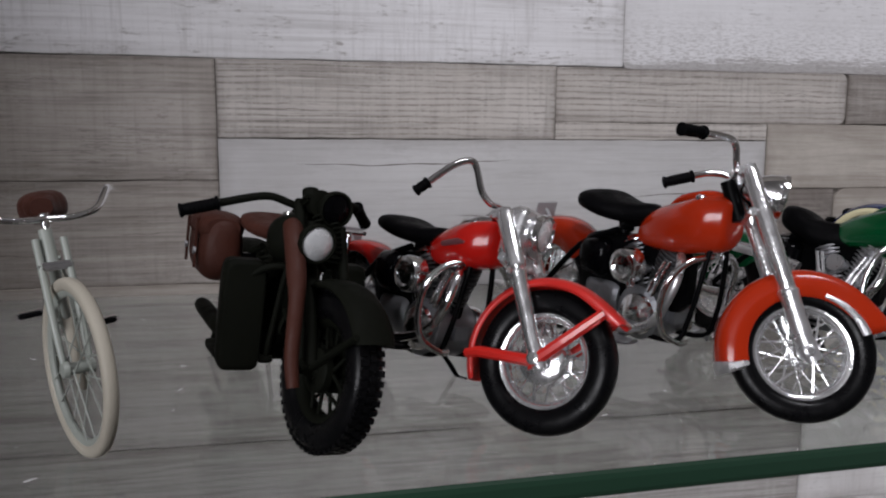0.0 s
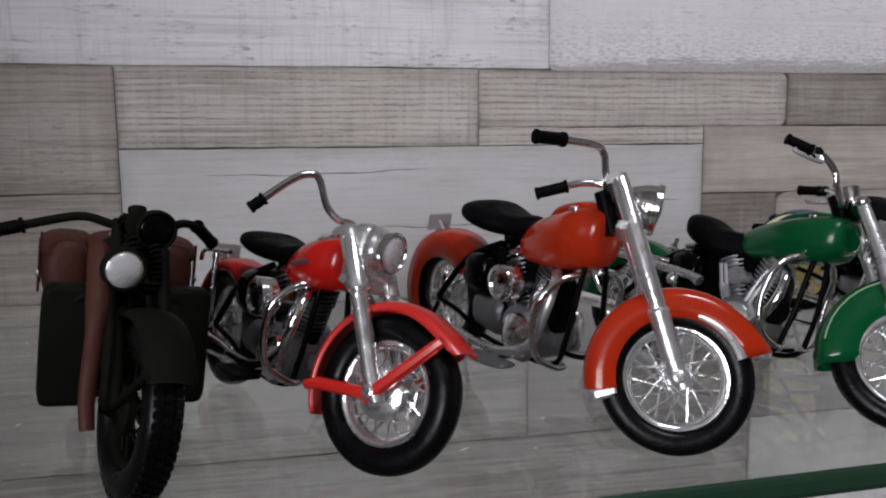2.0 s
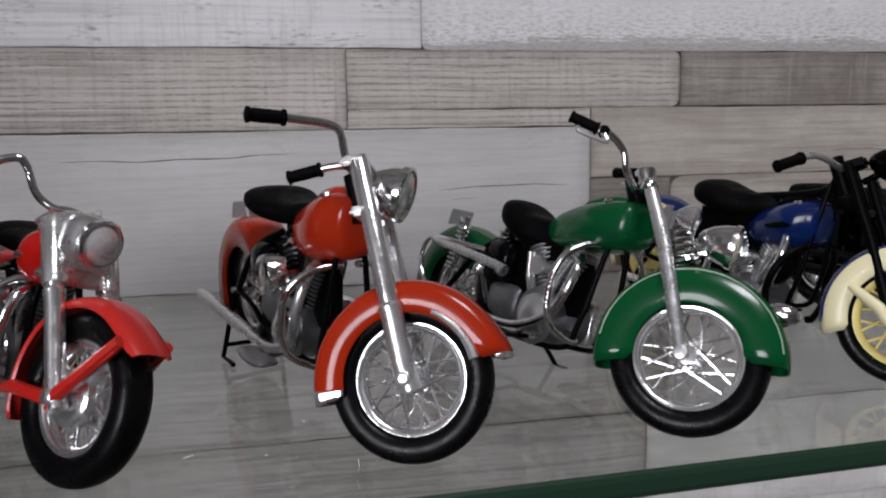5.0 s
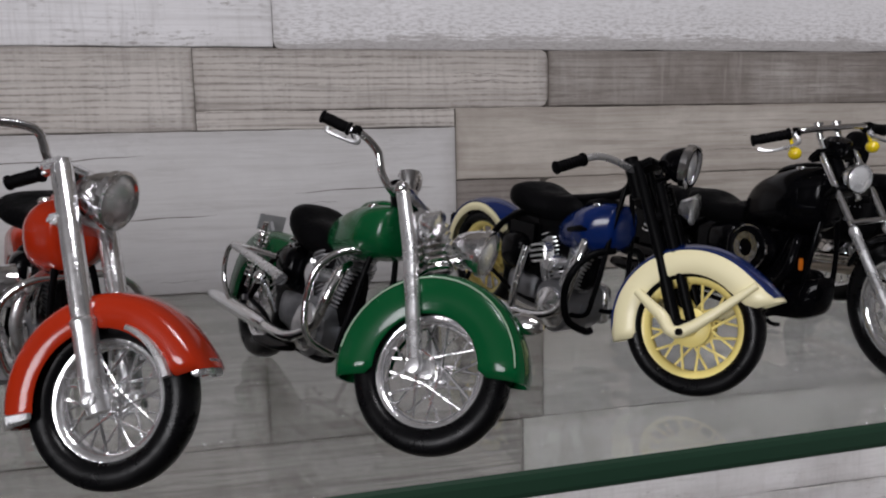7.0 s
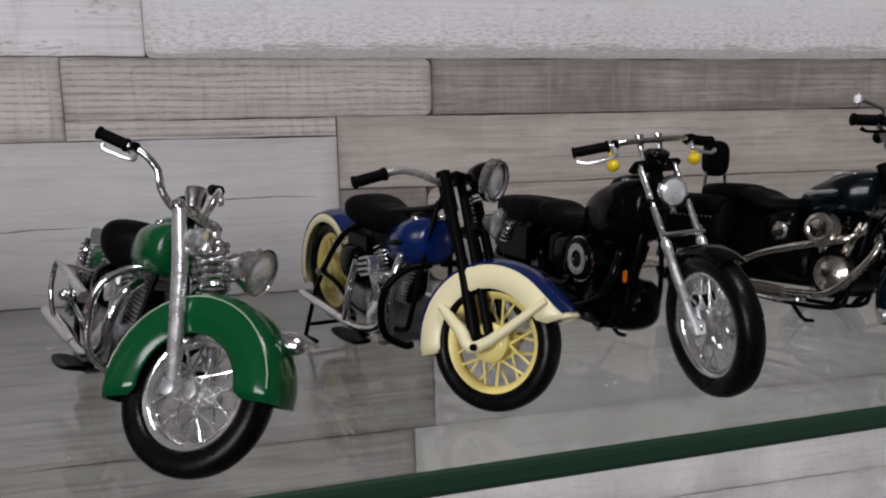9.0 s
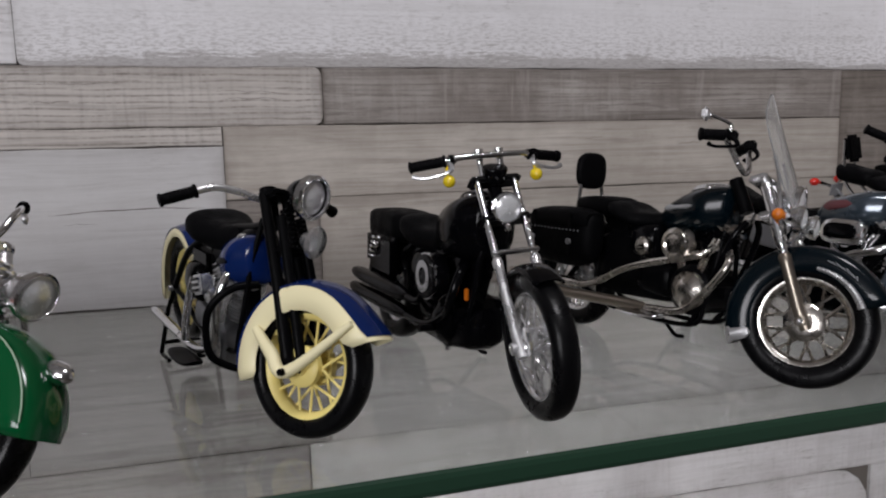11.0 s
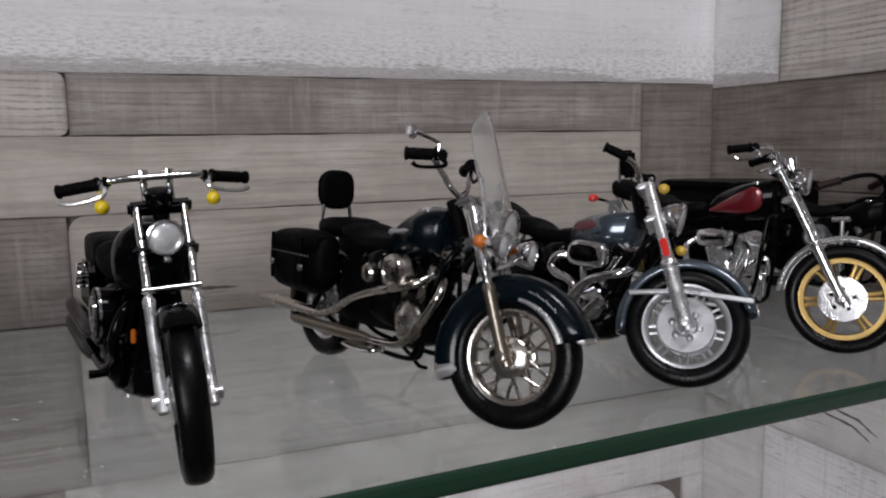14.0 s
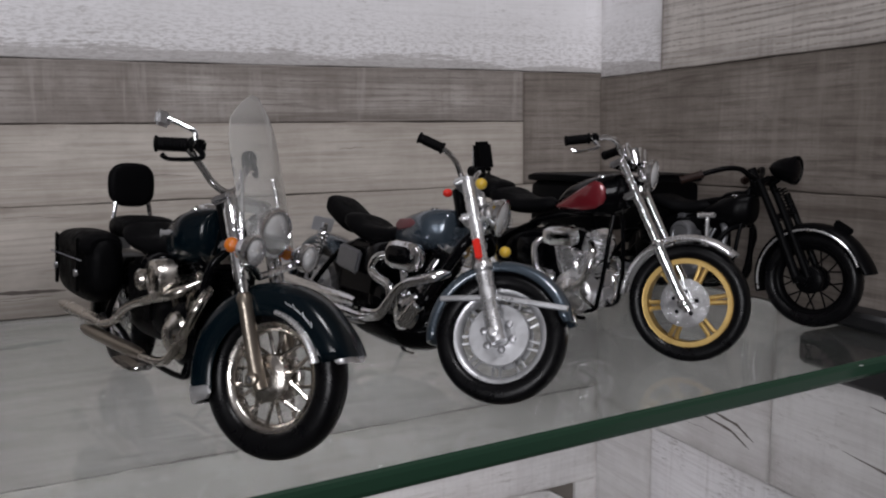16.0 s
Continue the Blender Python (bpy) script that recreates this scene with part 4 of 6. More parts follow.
def engine(b, x=0.70, mat=None, cyl=None, cover=None, air="round", case=None, z=0.0):
    """An upright V-twin with its gearbox."""
    mat, cyl, cover, case = mat or CAST, cyl or STEEL, cover or CHROME, case or mat or CAST
    e = b.part("engine", Geo().box((x, 0, 0.33 + z), (0.34, 0.22, 0.2), 0.07).lathe([(-0.145, 0.05), (-0.14, 0.10), (-0.11, 0.135), (0.11, 0.135), (0.14, 0.10)], (x, 0, 0.33 + z), (0, 1, 0), 28), case)
    for s in (-1, 1):
        d = Vector((math.sin(radians(23)) * s, 0, math.cos(radians(23))))
        p = Vector((x, 0, 0.36 + z)) + d * 0.08
        c = b.part("cylinder", finned(p, d, 0.082, 7, 0.022), cyl, e)
        q = p + d * 0.155
        h = finned(q, d, 0.088, 4, 0.022)
        b.part("cylinder_head", h, cyl, c)
        k = q + d * 0.105
        b.part("rocker_cover", Geo().box(k, (0.10, 0.16, 0.05), 0.022, (0, 23 * s, 0)), cover, c)
        for i in (0, 1):
            o = Vector((s * (0.03 + 0.03 * i), -0.105, 0.40 + z)) + Vector((x, 0, 0))
            b.part("pushrod_tube", Geo().tube([o, o + d * 0.12, o + d * 0.13, o + d * 0.23 + Vector((0, 0.02, 0))], [0.013, 0.013, 0.009, 0.009], 8), cover, c)
    b.part("timing_cover", Geo().lathe([(0, 0.105), (-0.02, 0.1), (-0.035, 0.07), (-0.05, 0.05), (-0.055, 0.02)], (x + 0.02, -0.135, 0.33 + z), (0, 1, 0), 26), cover, e)
    b.part("gearbox", Geo().loft(sweep([(x - 0.42, 0, 0.36 + z, 0.06, 0.07), (x - 0.38, 0, 0.36 + z, 0.1, 0.095), (x - 0.22, 0, 0.35 + z, 0.11, 0.1), (x - 0.17, 0, 0.35 + z, 0.09, 0.085)], 4), 18, 3.0), case, e)
    b.part("primary_case", Geo().loft(sweep([(x - 0.46, 0.15, 0.34 + z, 0.012, 0.05), (x - 0.43, 0.15, 0.34 + z, 0.035, 0.09), (x - 0.2, 0.155, 0.335 + z, 0.04, 0.095), (x + 0.08, 0.155, 0.33 + z, 0.04, 0.11), (x + 0.13, 0.15, 0.33 + z, 0.012, 0.05)], 4), 18, 2.8), cover, e)
    b.part("oil_tank", Geo().loft(sweep([(x - 0.46, -0.02, 0.55 + z, 0.05, 0.05), (x - 0.42, -0.02, 0.55 + z, 0.12, 0.1), (x - 0.28, -0.02, 0.55 + z, 0.13, 0.11), (x - 0.24, -0.02, 0.55 + z, 0.08, 0.08)], 4), 18, 3.0), BLACK, e)
    b.part("carburettor", Geo().lathe([(0, 0.03), (-0.06, 0.03), (-0.075, 0.045), (-0.10, 0.045)], (x, -0.06, 0.56 + z), (0, 1, 0), 16), cover, e)
    if air == "round":
        a = b.part("air_cleaner", Geo().lathe([(0.02, 0.07), (0.016, 0.086), (-0.05, 0.086), (-0.06, 0.08), (-0.066, 0.06), (-0.058, 0.05), (-0.062, 0.02)], (x - 0.03, -0.165, 0.57 + z), (0, 1, 0), 32), cover, e)
    elif air == "oval":
        g = Geo().loft([(-0.135, 0, 0, 0.012, 0.02), (-0.128, 0, 0, 0.03, 0.044), (-0.105, 0, 0, 0.04, 0.066), (-0.06, 0, 0, 0.042, 0.074), (0.06, 0, 0, 0.042, 0.074), (0.105, 0, 0, 0.04, 0.066), (0.128, 0, 0, 0.03, 0.044), (0.135, 0, 0, 0.012, 0.02)], 24, 3.0)
        g.v = [v + Vector((x, -0.19, 0.60 + z)) for v in g.v]
        a = b.part("air_cleaner", g, cover, e)
        g = Geo().loft([(-0.098, 0, 0, 0.005, 0.016), (-0.085, 0, 0, 0.009, 0.036), (-0.05, 0, 0, 0.011, 0.046), (0.05, 0, 0, 0.011, 0.046), (0.085, 0, 0, 0.009, 0.036), (0.098, 0, 0, 0.005, 0.016)], 20, 3.0)
        g.v = [v + Vector((x, -0.234, 0.60 + z)) for v in g.v]
        b.part("insert", g, BLACK, a)
    elif air == "box":
        a = b.part("air_cleaner", Geo().box((x - 0.04, -0.17, 0.60 + z), (0.13, 0.07, 0.095), 0.012, (0, -16, 0)), cover, e)
        g = Geo()
        for k in range(3):
            g.box((x - 0.04, -0.209, 0.572 + 0.028 * k + z), (0.10, 0.008, 0.014), 0.003, (0, -16, 0))
        b.part("louvre", g, BLACK, a)
    elif air == "drum":
        a = b.part("air_cleaner", Geo().lathe([(0.03, 0.11), (-0.04, 0.115), (-0.06, 0.11), (-0.062, 0.085)], (x - 0.02, -0.17, 0.56 + z), (0, 1, 0), 32), BLACK, e)
        b.part("trim_ring", Geo().torus((x - 0.02, -0.232, 0.56 + z), (0, 1, 0), [(-0.008, 0.08), (-0.008, 0.045), (0.008, 0.045), (0.008, 0.08)], 32), CHROME, a, "chrome ring")
        b.part("outer_ring", Geo().torus((x - 0.02, -0.215, 0.56 + z), (0, 1, 0), [(-0.006, 0.118), (-0.006, 0.108), (0.006, 0.108), (0.006, 0.118)], 32), CHROME, a)
    return e


def exhaust(b, x=0.70, mat=None, pipes=((0.24, -0.30, 0.045),), side=-1, z0=0.0):
    """pipes: height, rear end and radius of each silencer."""
    mat = mat or CHROME
    for i, (z, end, r) in enumerate(pipes):
        head = Vector((x + (0.2 if i == 0 else -0.14), -0.08 * -side, 0.60 + z0))
        pts = [head, head + Vector((0.06 if i == 0 else -0.03, side * 0.07, -0.04)), head + Vector((0.055 if i == 0 else 0.01, side * 0.11, -0.16)), Vector((x + (0.14 if i == 0 else -0.1), side * 0.17, z + 0.08)), Vector((x - 0.06 - 0.1 * i, side * 0.185, z)), Vector((x - 0.35, side * 0.19, z))]
        p = b.part("exhaust_pipe", Geo().tube(pts, 0.022, 12, 6), mat)
        a, e = Vector((x - 0.30, side * 0.19, z)), Vector((end, side * 0.20, z + 0.02))
        d = e - a
        b.part("silencer", Geo().tube([a, a + d * 0.1, a + d * 0.2, a + d * 0.82, e - d * 0.06, e, e - d * 0.015], [0.023, r * 0.9, r, r, r * 0.85, r * 0.62, r * 0.5], 18), mat, p)


def bent_pipe(b, pts, mat, r, end=None):
    """A bent exhaust pipe; end: where its silencer begins and stops, and its radius."""
    p = b.part("exhaust_pipe", Geo().tube([Vector(q) for q in pts], r, 12, 6), mat)
    if end:
        a, e, k, m = Vector(end[0]), Vector(end[1]), end[2], end[3]
        d = e - a
        b.part("silencer", Geo().tube([a, a + d * 0.1, a + d * 0.2, a + d * 0.82, e - d * 0.06, e, e - d * 0.015], [r, k * 0.9, k, k, k * 0.85, k * 0.62, k * 0.5], 18), m, p)


def frame_tubes(b, mat=FRAME, rigid=True, head=0.97):
    hx = b.wb - 0.44
    f = b.part("frame", Geo().tube([(hx + 0.02, 0, head - 0.05), (hx - 0.05, 0, 0.80), (0.52, 0, 0.70), (0.40, 0, 0.60)], 0.022, 10, 5), mat)
    for y in (-0.1, 0.1):
        b.part("down_tube", Geo().tube([(hx, y * 0.2, 0.84), (hx - 0.02, y * 0.7, 0.6), (hx - 0.06, y, 0.32), (hx - 0.16, y, 0.19), (0.42, y, 0.19), (0.2, y, 0.26), (0.0, y * 1.05, b.rr)], 0.013, 10, 5), mat, f)
        b.part("seat_stay", Geo().tube([(0.46, y * 0.5, 0.66), (0.25, y, 0.55), (0.0, y * 1.05, b.rr)], 0.017, 10, 4), mat, f)
        if not rigid:
            sh = b.part("shock_absorber", Geo().tube([(0.12, y * 1.35, 0.70), (0.03, y * 1.4, 0.36)], 0.014, 8), CHROME)
            b.part("coil", coil((0.11, y * 1.36, 0.66), (0.045, y * 1.39, 0.42), 0.028, 10, 0.006), CHROME, sh)
    # Added solid block that keeps the open middle of the frame dark.
    b.part("frame_filler", Geo().loft(sweep([(0.16, 0, 0.40, 0.03, 0.07), (0.20, 0, 0.42, 0.05, 0.15), (0.30, 0, 0.45, 0.085, 0.18), (0.45, 0, 0.45, 0.08, 0.19), (hx - 0.26, 0, 0.47, 0.05, 0.19), (hx - 0.14, 0, 0.46, 0.03, 0.10)], 3), 16, 4.0), mat, f)
    b.part("head_tube", Geo().tube([(hx + 0.075, 0, 0.80), (hx + 0.075 - (head - 0.80) * 0.5, 0, head)], 0.035, 14), mat, f)
    b.part("rear_axle", Geo().lathe([(-0.14, 0.016), (0.14, 0.016)], (0, 0, b.rr), (0, 1, 0), 10), STEEL, f)
    return f


def crash_bar(b, mat=None, x=None, out=0.27, top=0.66, low=0.24, r=0.014, sides=(-1, 1)):
    x = x or b.wb - 0.52
    for s in sides:
        b.part("crash_bar", Geo().tube([(x + 0.06, s * 0.03, top + 0.04), (x + 0.03, s * out * 0.6, top + 0.02), (x, s * out * 0.95, top - 0.06), (x - 0.03, s * out, (top + low) / 2), (x - 0.02, s * out * 0.9, low + 0.06), (x, s * out * 0.5, low), (x, s * 0.08, low)], r, 12, 6), mat or CHROME)


def boards(b, mat=FRAME, x=0.68, z=0.215, out=0.25, pegs=False):
    for s in (-1, 1):
        if pegs:
            b.part("foot_peg", Geo().tube([(x, s * 0.1, z), (x, s * (out + 0.06), z)], [0.014, 0.02], 10), mat)
        else:
            b.part("footboard", Geo().loft(sweep([(x - 0.15, s * out, z, 0.02, 0.009), (x - 0.13, s * out, z, 0.045, 0.011), (x, s * out, z, 0.06, 0.011), (x + 0.13, s * out, z + 0.01, 0.05, 0.011), (x + 0.16, s * out, z + 0.02, 0.02, 0.009)], 3), 14, 3.0), mat)
            b.part("board_bracket", Geo().tube([(x, s * 0.08, z + 0.01), (x, s * out, z - 0.012)], 0.014, 8), mat)


def side_stand(b, mat=FRAME, x=0.55, big=False):
    if big:
        low = 0.012 - b.lift
        g = Geo()
        for y in (-0.13, 0.13):
            g.tube([(0.03, y * 0.95, b.rr - 0.02), (-0.02, y * 1.05, b.rr - 0.12), (-0.10, y * 1.2, low - 0.005), (0.06, y * 1.2, low)], 0.013, 8)
        g.tube([(-0.06, -0.15, low + 0.07), (-0.06, 0.15, low + 0.07)], 0.012, 8)
        b.part("rear_stand", g, mat)
    else:
        b.part("side_stand", Geo().tube([(x, 0.1, 0.2), (x + 0.03, 0.2, 0.09), (x + 0.06, 0.235, 0.035), (x + 0.12, 0.24, 0.036)], 0.012, 8, 3), mat)


def tail_lamp(b, z=0.62, x=-0.36, mat=REDLENS, plate=True, shell=CHROME):
    x = -math.sqrt(max(0.01, 0.352 ** 2 - (z - b.rr) ** 2)) + 0.02
    t = b.part("tail_lamp", Geo().lathe([(0.05, 0.02), (0.03, 0.035), (0, 0.038)], (x, 0, z), (-1, 0, 0), 18), shell)
    b.part("lens", Geo().lathe([(0.045, 0.034), (0.055, 0.028), (0.06, 0.01)], (x + 0.02, 0, z), (-1, 0, 0), 16), mat, t, "red plastic lens")
    if plate:
        b.part("blank_plate", Geo().box((x - 0.02, 0, z + 0.075), (0.008, 0.15, 0.09), 0.004, (0, 12, 0)).tube([(x - 0.02, 0, z + 0.08), (x + 0.04, 0, z + 0.02)], 0.01, 6), PLATE)


def saddlebags(b, mat, x=0.02, z=0.56, size=(0.42, 0.13, 0.28), out=0.2, studs=None, straps=None):
    for s in (-1, 1):
        y = s * out
        l, w, h = size
        bag = b.part("saddlebag", Geo().loft(sweep([(x - l * 0.5, y, z - 0.02, w * 0.2, h * 0.2), (x - l * 0.47, y, z - 0.015, w * 0.38, h * 0.36), (x - l * 0.36, y, z - 0.005, w * 0.52, h * 0.46), (x - l * 0.15, y, z, w * 0.56, h * 0.5), (x + l * 0.25, y, z, w * 0.55, h * 0.5), (x + l * 0.44, y, z + 0.01, w * 0.44, h * 0.42), (x + l / 2, y, z + 0.01, w * 0.2, h * 0.24)], 3), 28, 2.5), mat)
        b.part("flap", Geo().loft(sweep([(x - l * 0.46, y + s * 0.005, z + h * 0.22, w * 0.3, h * 0.08), (x - l * 0.36, y + s * 0.006, z + h * 0.28, w * 0.52, h * 0.17), (x - l * 0.1, y + s * 0.006, z + h * 0.31, w * 0.585, h * 0.205), (x + l * 0.3, y + s * 0.006, z + h * 0.31, w * 0.575, h * 0.205), (x + l * 0.46, y + s * 0.006, z + h * 0.3, w * 0.4, h * 0.14)], 3), 24, 2.5), mat, bag)
        if straps:
            for dx in (-0.12, 0.12):
                b.part("strap", Geo().box((x + dx * l / 0.42, y + s * w * 0.6, z + 0.02), (0.035, 0.012, h * 0.75), 0.005), mat, bag)
                b.part("buckle", Geo().lathe([(0, 0.02), (s * 0.012, 0.018)], (x + dx * l / 0.42, y + s * w * 0.60, z - 0.02), (0, 1, 0), 14), straps, bag, "small metal concho")
        if studs:
            g = Geo()
            for k in range(16):
                g.ball((x - l * 0.42 + l * 0.84 * k / 15, y + s * w * 0.63, z + h * 0.14), (0.005, 0.005, 0.005), 4, 6)
            b.part("studs", g, studs, bag)


# ---- the models along the shelf ----
def front_fender(b, mat, r=0.36, half=0.085, a0=12, a1=205, skirt=0.05, flare=0.0, label="", tip=0.0, name="front_fender"):
    return b.part(name, fender_shell((b.wb, 0, b.rf), r, half, a0, a1, skirt, flare=flare, tip=tip), mat, None, True, label, 75)


def rear_fender(b, mat, r=0.365, half=0.095, a0=40, a1=205, skirt=0.06, label=""):
    return b.part("rear_fender", fender_shell((0, 0, b.rr), r, half, a0, a1, skirt), mat, None, False, label, 75)


def army_bike():
    b = Bike("army_motorcycle", "olive drab model army motorcycle with brown leather bags", (27.6, 217.1), -75, 7, 12, 1.46, 0.305, 0.305)
    wheel(b, True, mat=OLIVE, tw=0.064, rim=0.20, knobs=True, spoke_r=0.008, n=20)
    wheel(b, False, mat=OLIVE, tw=0.064, rim=0.20, knobs=True, spoke_r=0.008, n=20)
    springer(b, OLIVE, 0.085, 0.92)
    front_fender(b, OLIVE, 0.348, 0.088, 30, 168, 0.03)
    b.part("fender_brace", Geo().tube([(b.wb + 0.28, -0.084, b.rf + 0.19), (b.wb, -0.09, b.rf), (b.wb - 0.28, -0.087, b.rf + 0.17)], 0.014, 8), OLIVE, None, True)
    rear_fender(b, OLIVE, 0.345, 0.085, 45, 185, 0.02)
    bars(b, [(0, 0, -0.12), (0.0, 0.10, -0.10), (-0.02, 0.20, -0.09), (-0.06, 0.36, -0.15), (-0.10, 0.50, -0.21)], OLIVE, LEATHER, 0.017, 0.15, 0.024, other=[(0.0, 0.10, -0.10), (-0.03, 0.19, -0.06), (-0.08, 0.28, -0.08), (-0.14, 0.36, -0.13)])
    headlamp(b, 0.77, 0.15, 0.072, OLIVE, 0.11, True, "headlamp", None, -0.10)
    headlamp(b, 0.91, 0.08, 0.07, OLIVE, 0.12, True, "blackout_lamp", BLACK, 0.03)
    b.part("horn", Geo().lathe([(-0.08, 0.03), (-0.02, 0.045), (0, 0.06), (0.004, 0.05)], rake_at(b, 0.92, 0.06, -0.02), (1, 0.1, 0.2), 20), OLIVE, None, True)
    tank(b, OLIVE, 0.66, 1.06, 0.86, 0.64, 0.14, console=OLIVE)
    saddle(b, 0.28, 0.72, 0.76, 0.15, TAN, 0.045)
    saddlebags(b, TAN, 0.16, 0.62, (0.48, 0.2, 0.34), 0.22, None, STEEL)
    frame_tubes(b, OLIVE)
    engine(b, 0.68, OLIVE, OLIVE, OLIVE, "round", OLIVE, -0.04)
    exhaust(b, 0.68, OLIVE, ((0.22, -0.25, 0.045),))
    crash_bar(b, OLIVE, None, 0.25, 0.6, 0.22, 0.016)
    boards(b, OLIVE, 0.66, 0.2, 0.25)
    b.part("leg_shield", Geo().loft(sweep([(0.85, -0.225, 0.41, 0.075, 0.215), (0.865, -0.225, 0.41, 0.09, 0.24), (0.955, -0.225, 0.41, 0.09, 0.24), (0.97, -0.225, 0.41, 0.075, 0.215)], 2), 18, 7.0), OLIVE)
    b.part("leg_shield", Geo().loft(sweep([(0.85, 0.225, 0.41, 0.075, 0.215), (0.865, 0.225, 0.41, 0.09, 0.24), (0.955, 0.225, 0.41, 0.09, 0.24), (0.97, 0.225, 0.41, 0.075, 0.215)], 2), 18, 7.0), OLIVE)
    b.part("scabbard", Geo().tube([rake_at(b, 0.82, 0.06, -0.165), rake_at(b, 0.79, 0.08, -0.165), rake_at(b, 0.64, 0.10, -0.17), rake_at(b, 0.55, 0.10, -0.175), rake_at(b, 0.36, 0.05, -0.18), rake_at(b, 0.25, 0.03, -0.17)], [0.034, 0.04, 0.038, 0.03, 0.027, 0.024], 14, 4), TAN, None, True, "brown leather rifle scabbard")
    side_stand(b, OLIVE, 0.5, True)
    tail_lamp(b, 0.6, -0.37, REDLENS, False, OLIVE)


def red_bike():
    b = Bike("red_motorcycle", "bright red vintage model motorcycle with chrome telescopic fork", (76.1, 217.0), -63.4, 9.8, 22, 1.40, 0.296)
    wheel(b, True, rim=0.197, drum=0.10, spoke_r=0.005)
    wheel(b, False, rim=0.20, drum=0.11)
    fork(b, BRIGHT, top=0.87, cover=(0.64, 0.87, 0.042))
    b.part("nacelle", Geo().loft(sweep([tuple(rake_at(b, 0.76, -0.05)) + (0.09, 0.10), tuple(rake_at(b, 0.77, -0.02)) + (0.118, 0.13), tuple(rake_at(b, 0.77, 0.045)) + (0.118, 0.13), tuple(rake_at(b, 0.77, 0.06)) + (0.09, 0.10)], 3), 22, 5.0), SATIN, None, True)
    f = front_fender(b, REDFEN, 0.34, 0.085, 36, 208, 0.035, 0.03)
    for s in (-1, 1):
        b.part("fender_brace", Geo().loft([tuple(Vector((b.wb + 0.218, s * 0.096, b.rf + 0.215))) + (0.009, 0.02), tuple(Vector((b.wb - 0.015, s * 0.118, b.rf - 0.02))) + (0.011, 0.03)], 10, 4).tube([(b.wb + 0.222, s * 0.092, b.rf + 0.236), (b.wb, s * 0.12, b.rf - 0.01), (b.wb - 0.26, s * 0.10, b.rf - 0.03), (b.wb - 0.32, s * 0.09, b.rf - 0.05)], [0.022, 0.027, 0.024, 0.02], 8), REDFEN, f, True, "flat bright red fender brace")
    rear_fender(b, RED, 0.345, 0.095, 42, 205, 0.06)
    bars(b, [(0, 0, -0.10), (0.0, 0.06, -0.10), (-0.015, 0.12, -0.06), (-0.035, 0.165, 0.03), (-0.05, 0.20, 0.05), (-0.09, 0.26, 0.01), (-0.17, 0.36, -0.13)], CHROME, LEATHER, 0.0155, 0.065, 0.021, other=[(0.0, 0.06, -0.11), (-0.03, 0.12, -0.10), (-0.09, 0.16, -0.09), (-0.18, 0.20, -0.12), (-0.28, 0.24, -0.18)], twist=-8)
    headlamp(b, 0.81, 0.12, 0.078, CHROME, 0.12)
    tank(b, RED, 0.59, 1.07, 0.825, 0.60, 0.145, badge=FADED)
    saddle(b, 0.22, 0.70, 0.74, 0.16, LEATHER, 0.05)
    frame_tubes(b, head=0.86)
    engine(b, 0.70, CAST, IRON, CHROME, "round", CAST, -0.03)
    exhaust(b, 0.70, CHROME, ((0.24, -0.32, 0.045),))
    crash_bar(b, CHROME, None, 0.25, 0.60, 0.22, 0.017)
    boards(b, FRAME, 0.62, 0.2, 0.24)
    b.part("fender_rail", Geo().tube([(0.12, -0.12, 0.68), (-0.2, -0.12, 0.66), (-0.24, -0.12, 0.60)], 0.012, 8, 3), CHROME)
    b.part("rear_strut", Geo().tube([(-0.02, -0.13, 0.66), (0.0, -0.14, b.rr)], 0.016, 10), CHROME)
    side_stand(b)
    tail_lamp(b, 0.58, -0.37)


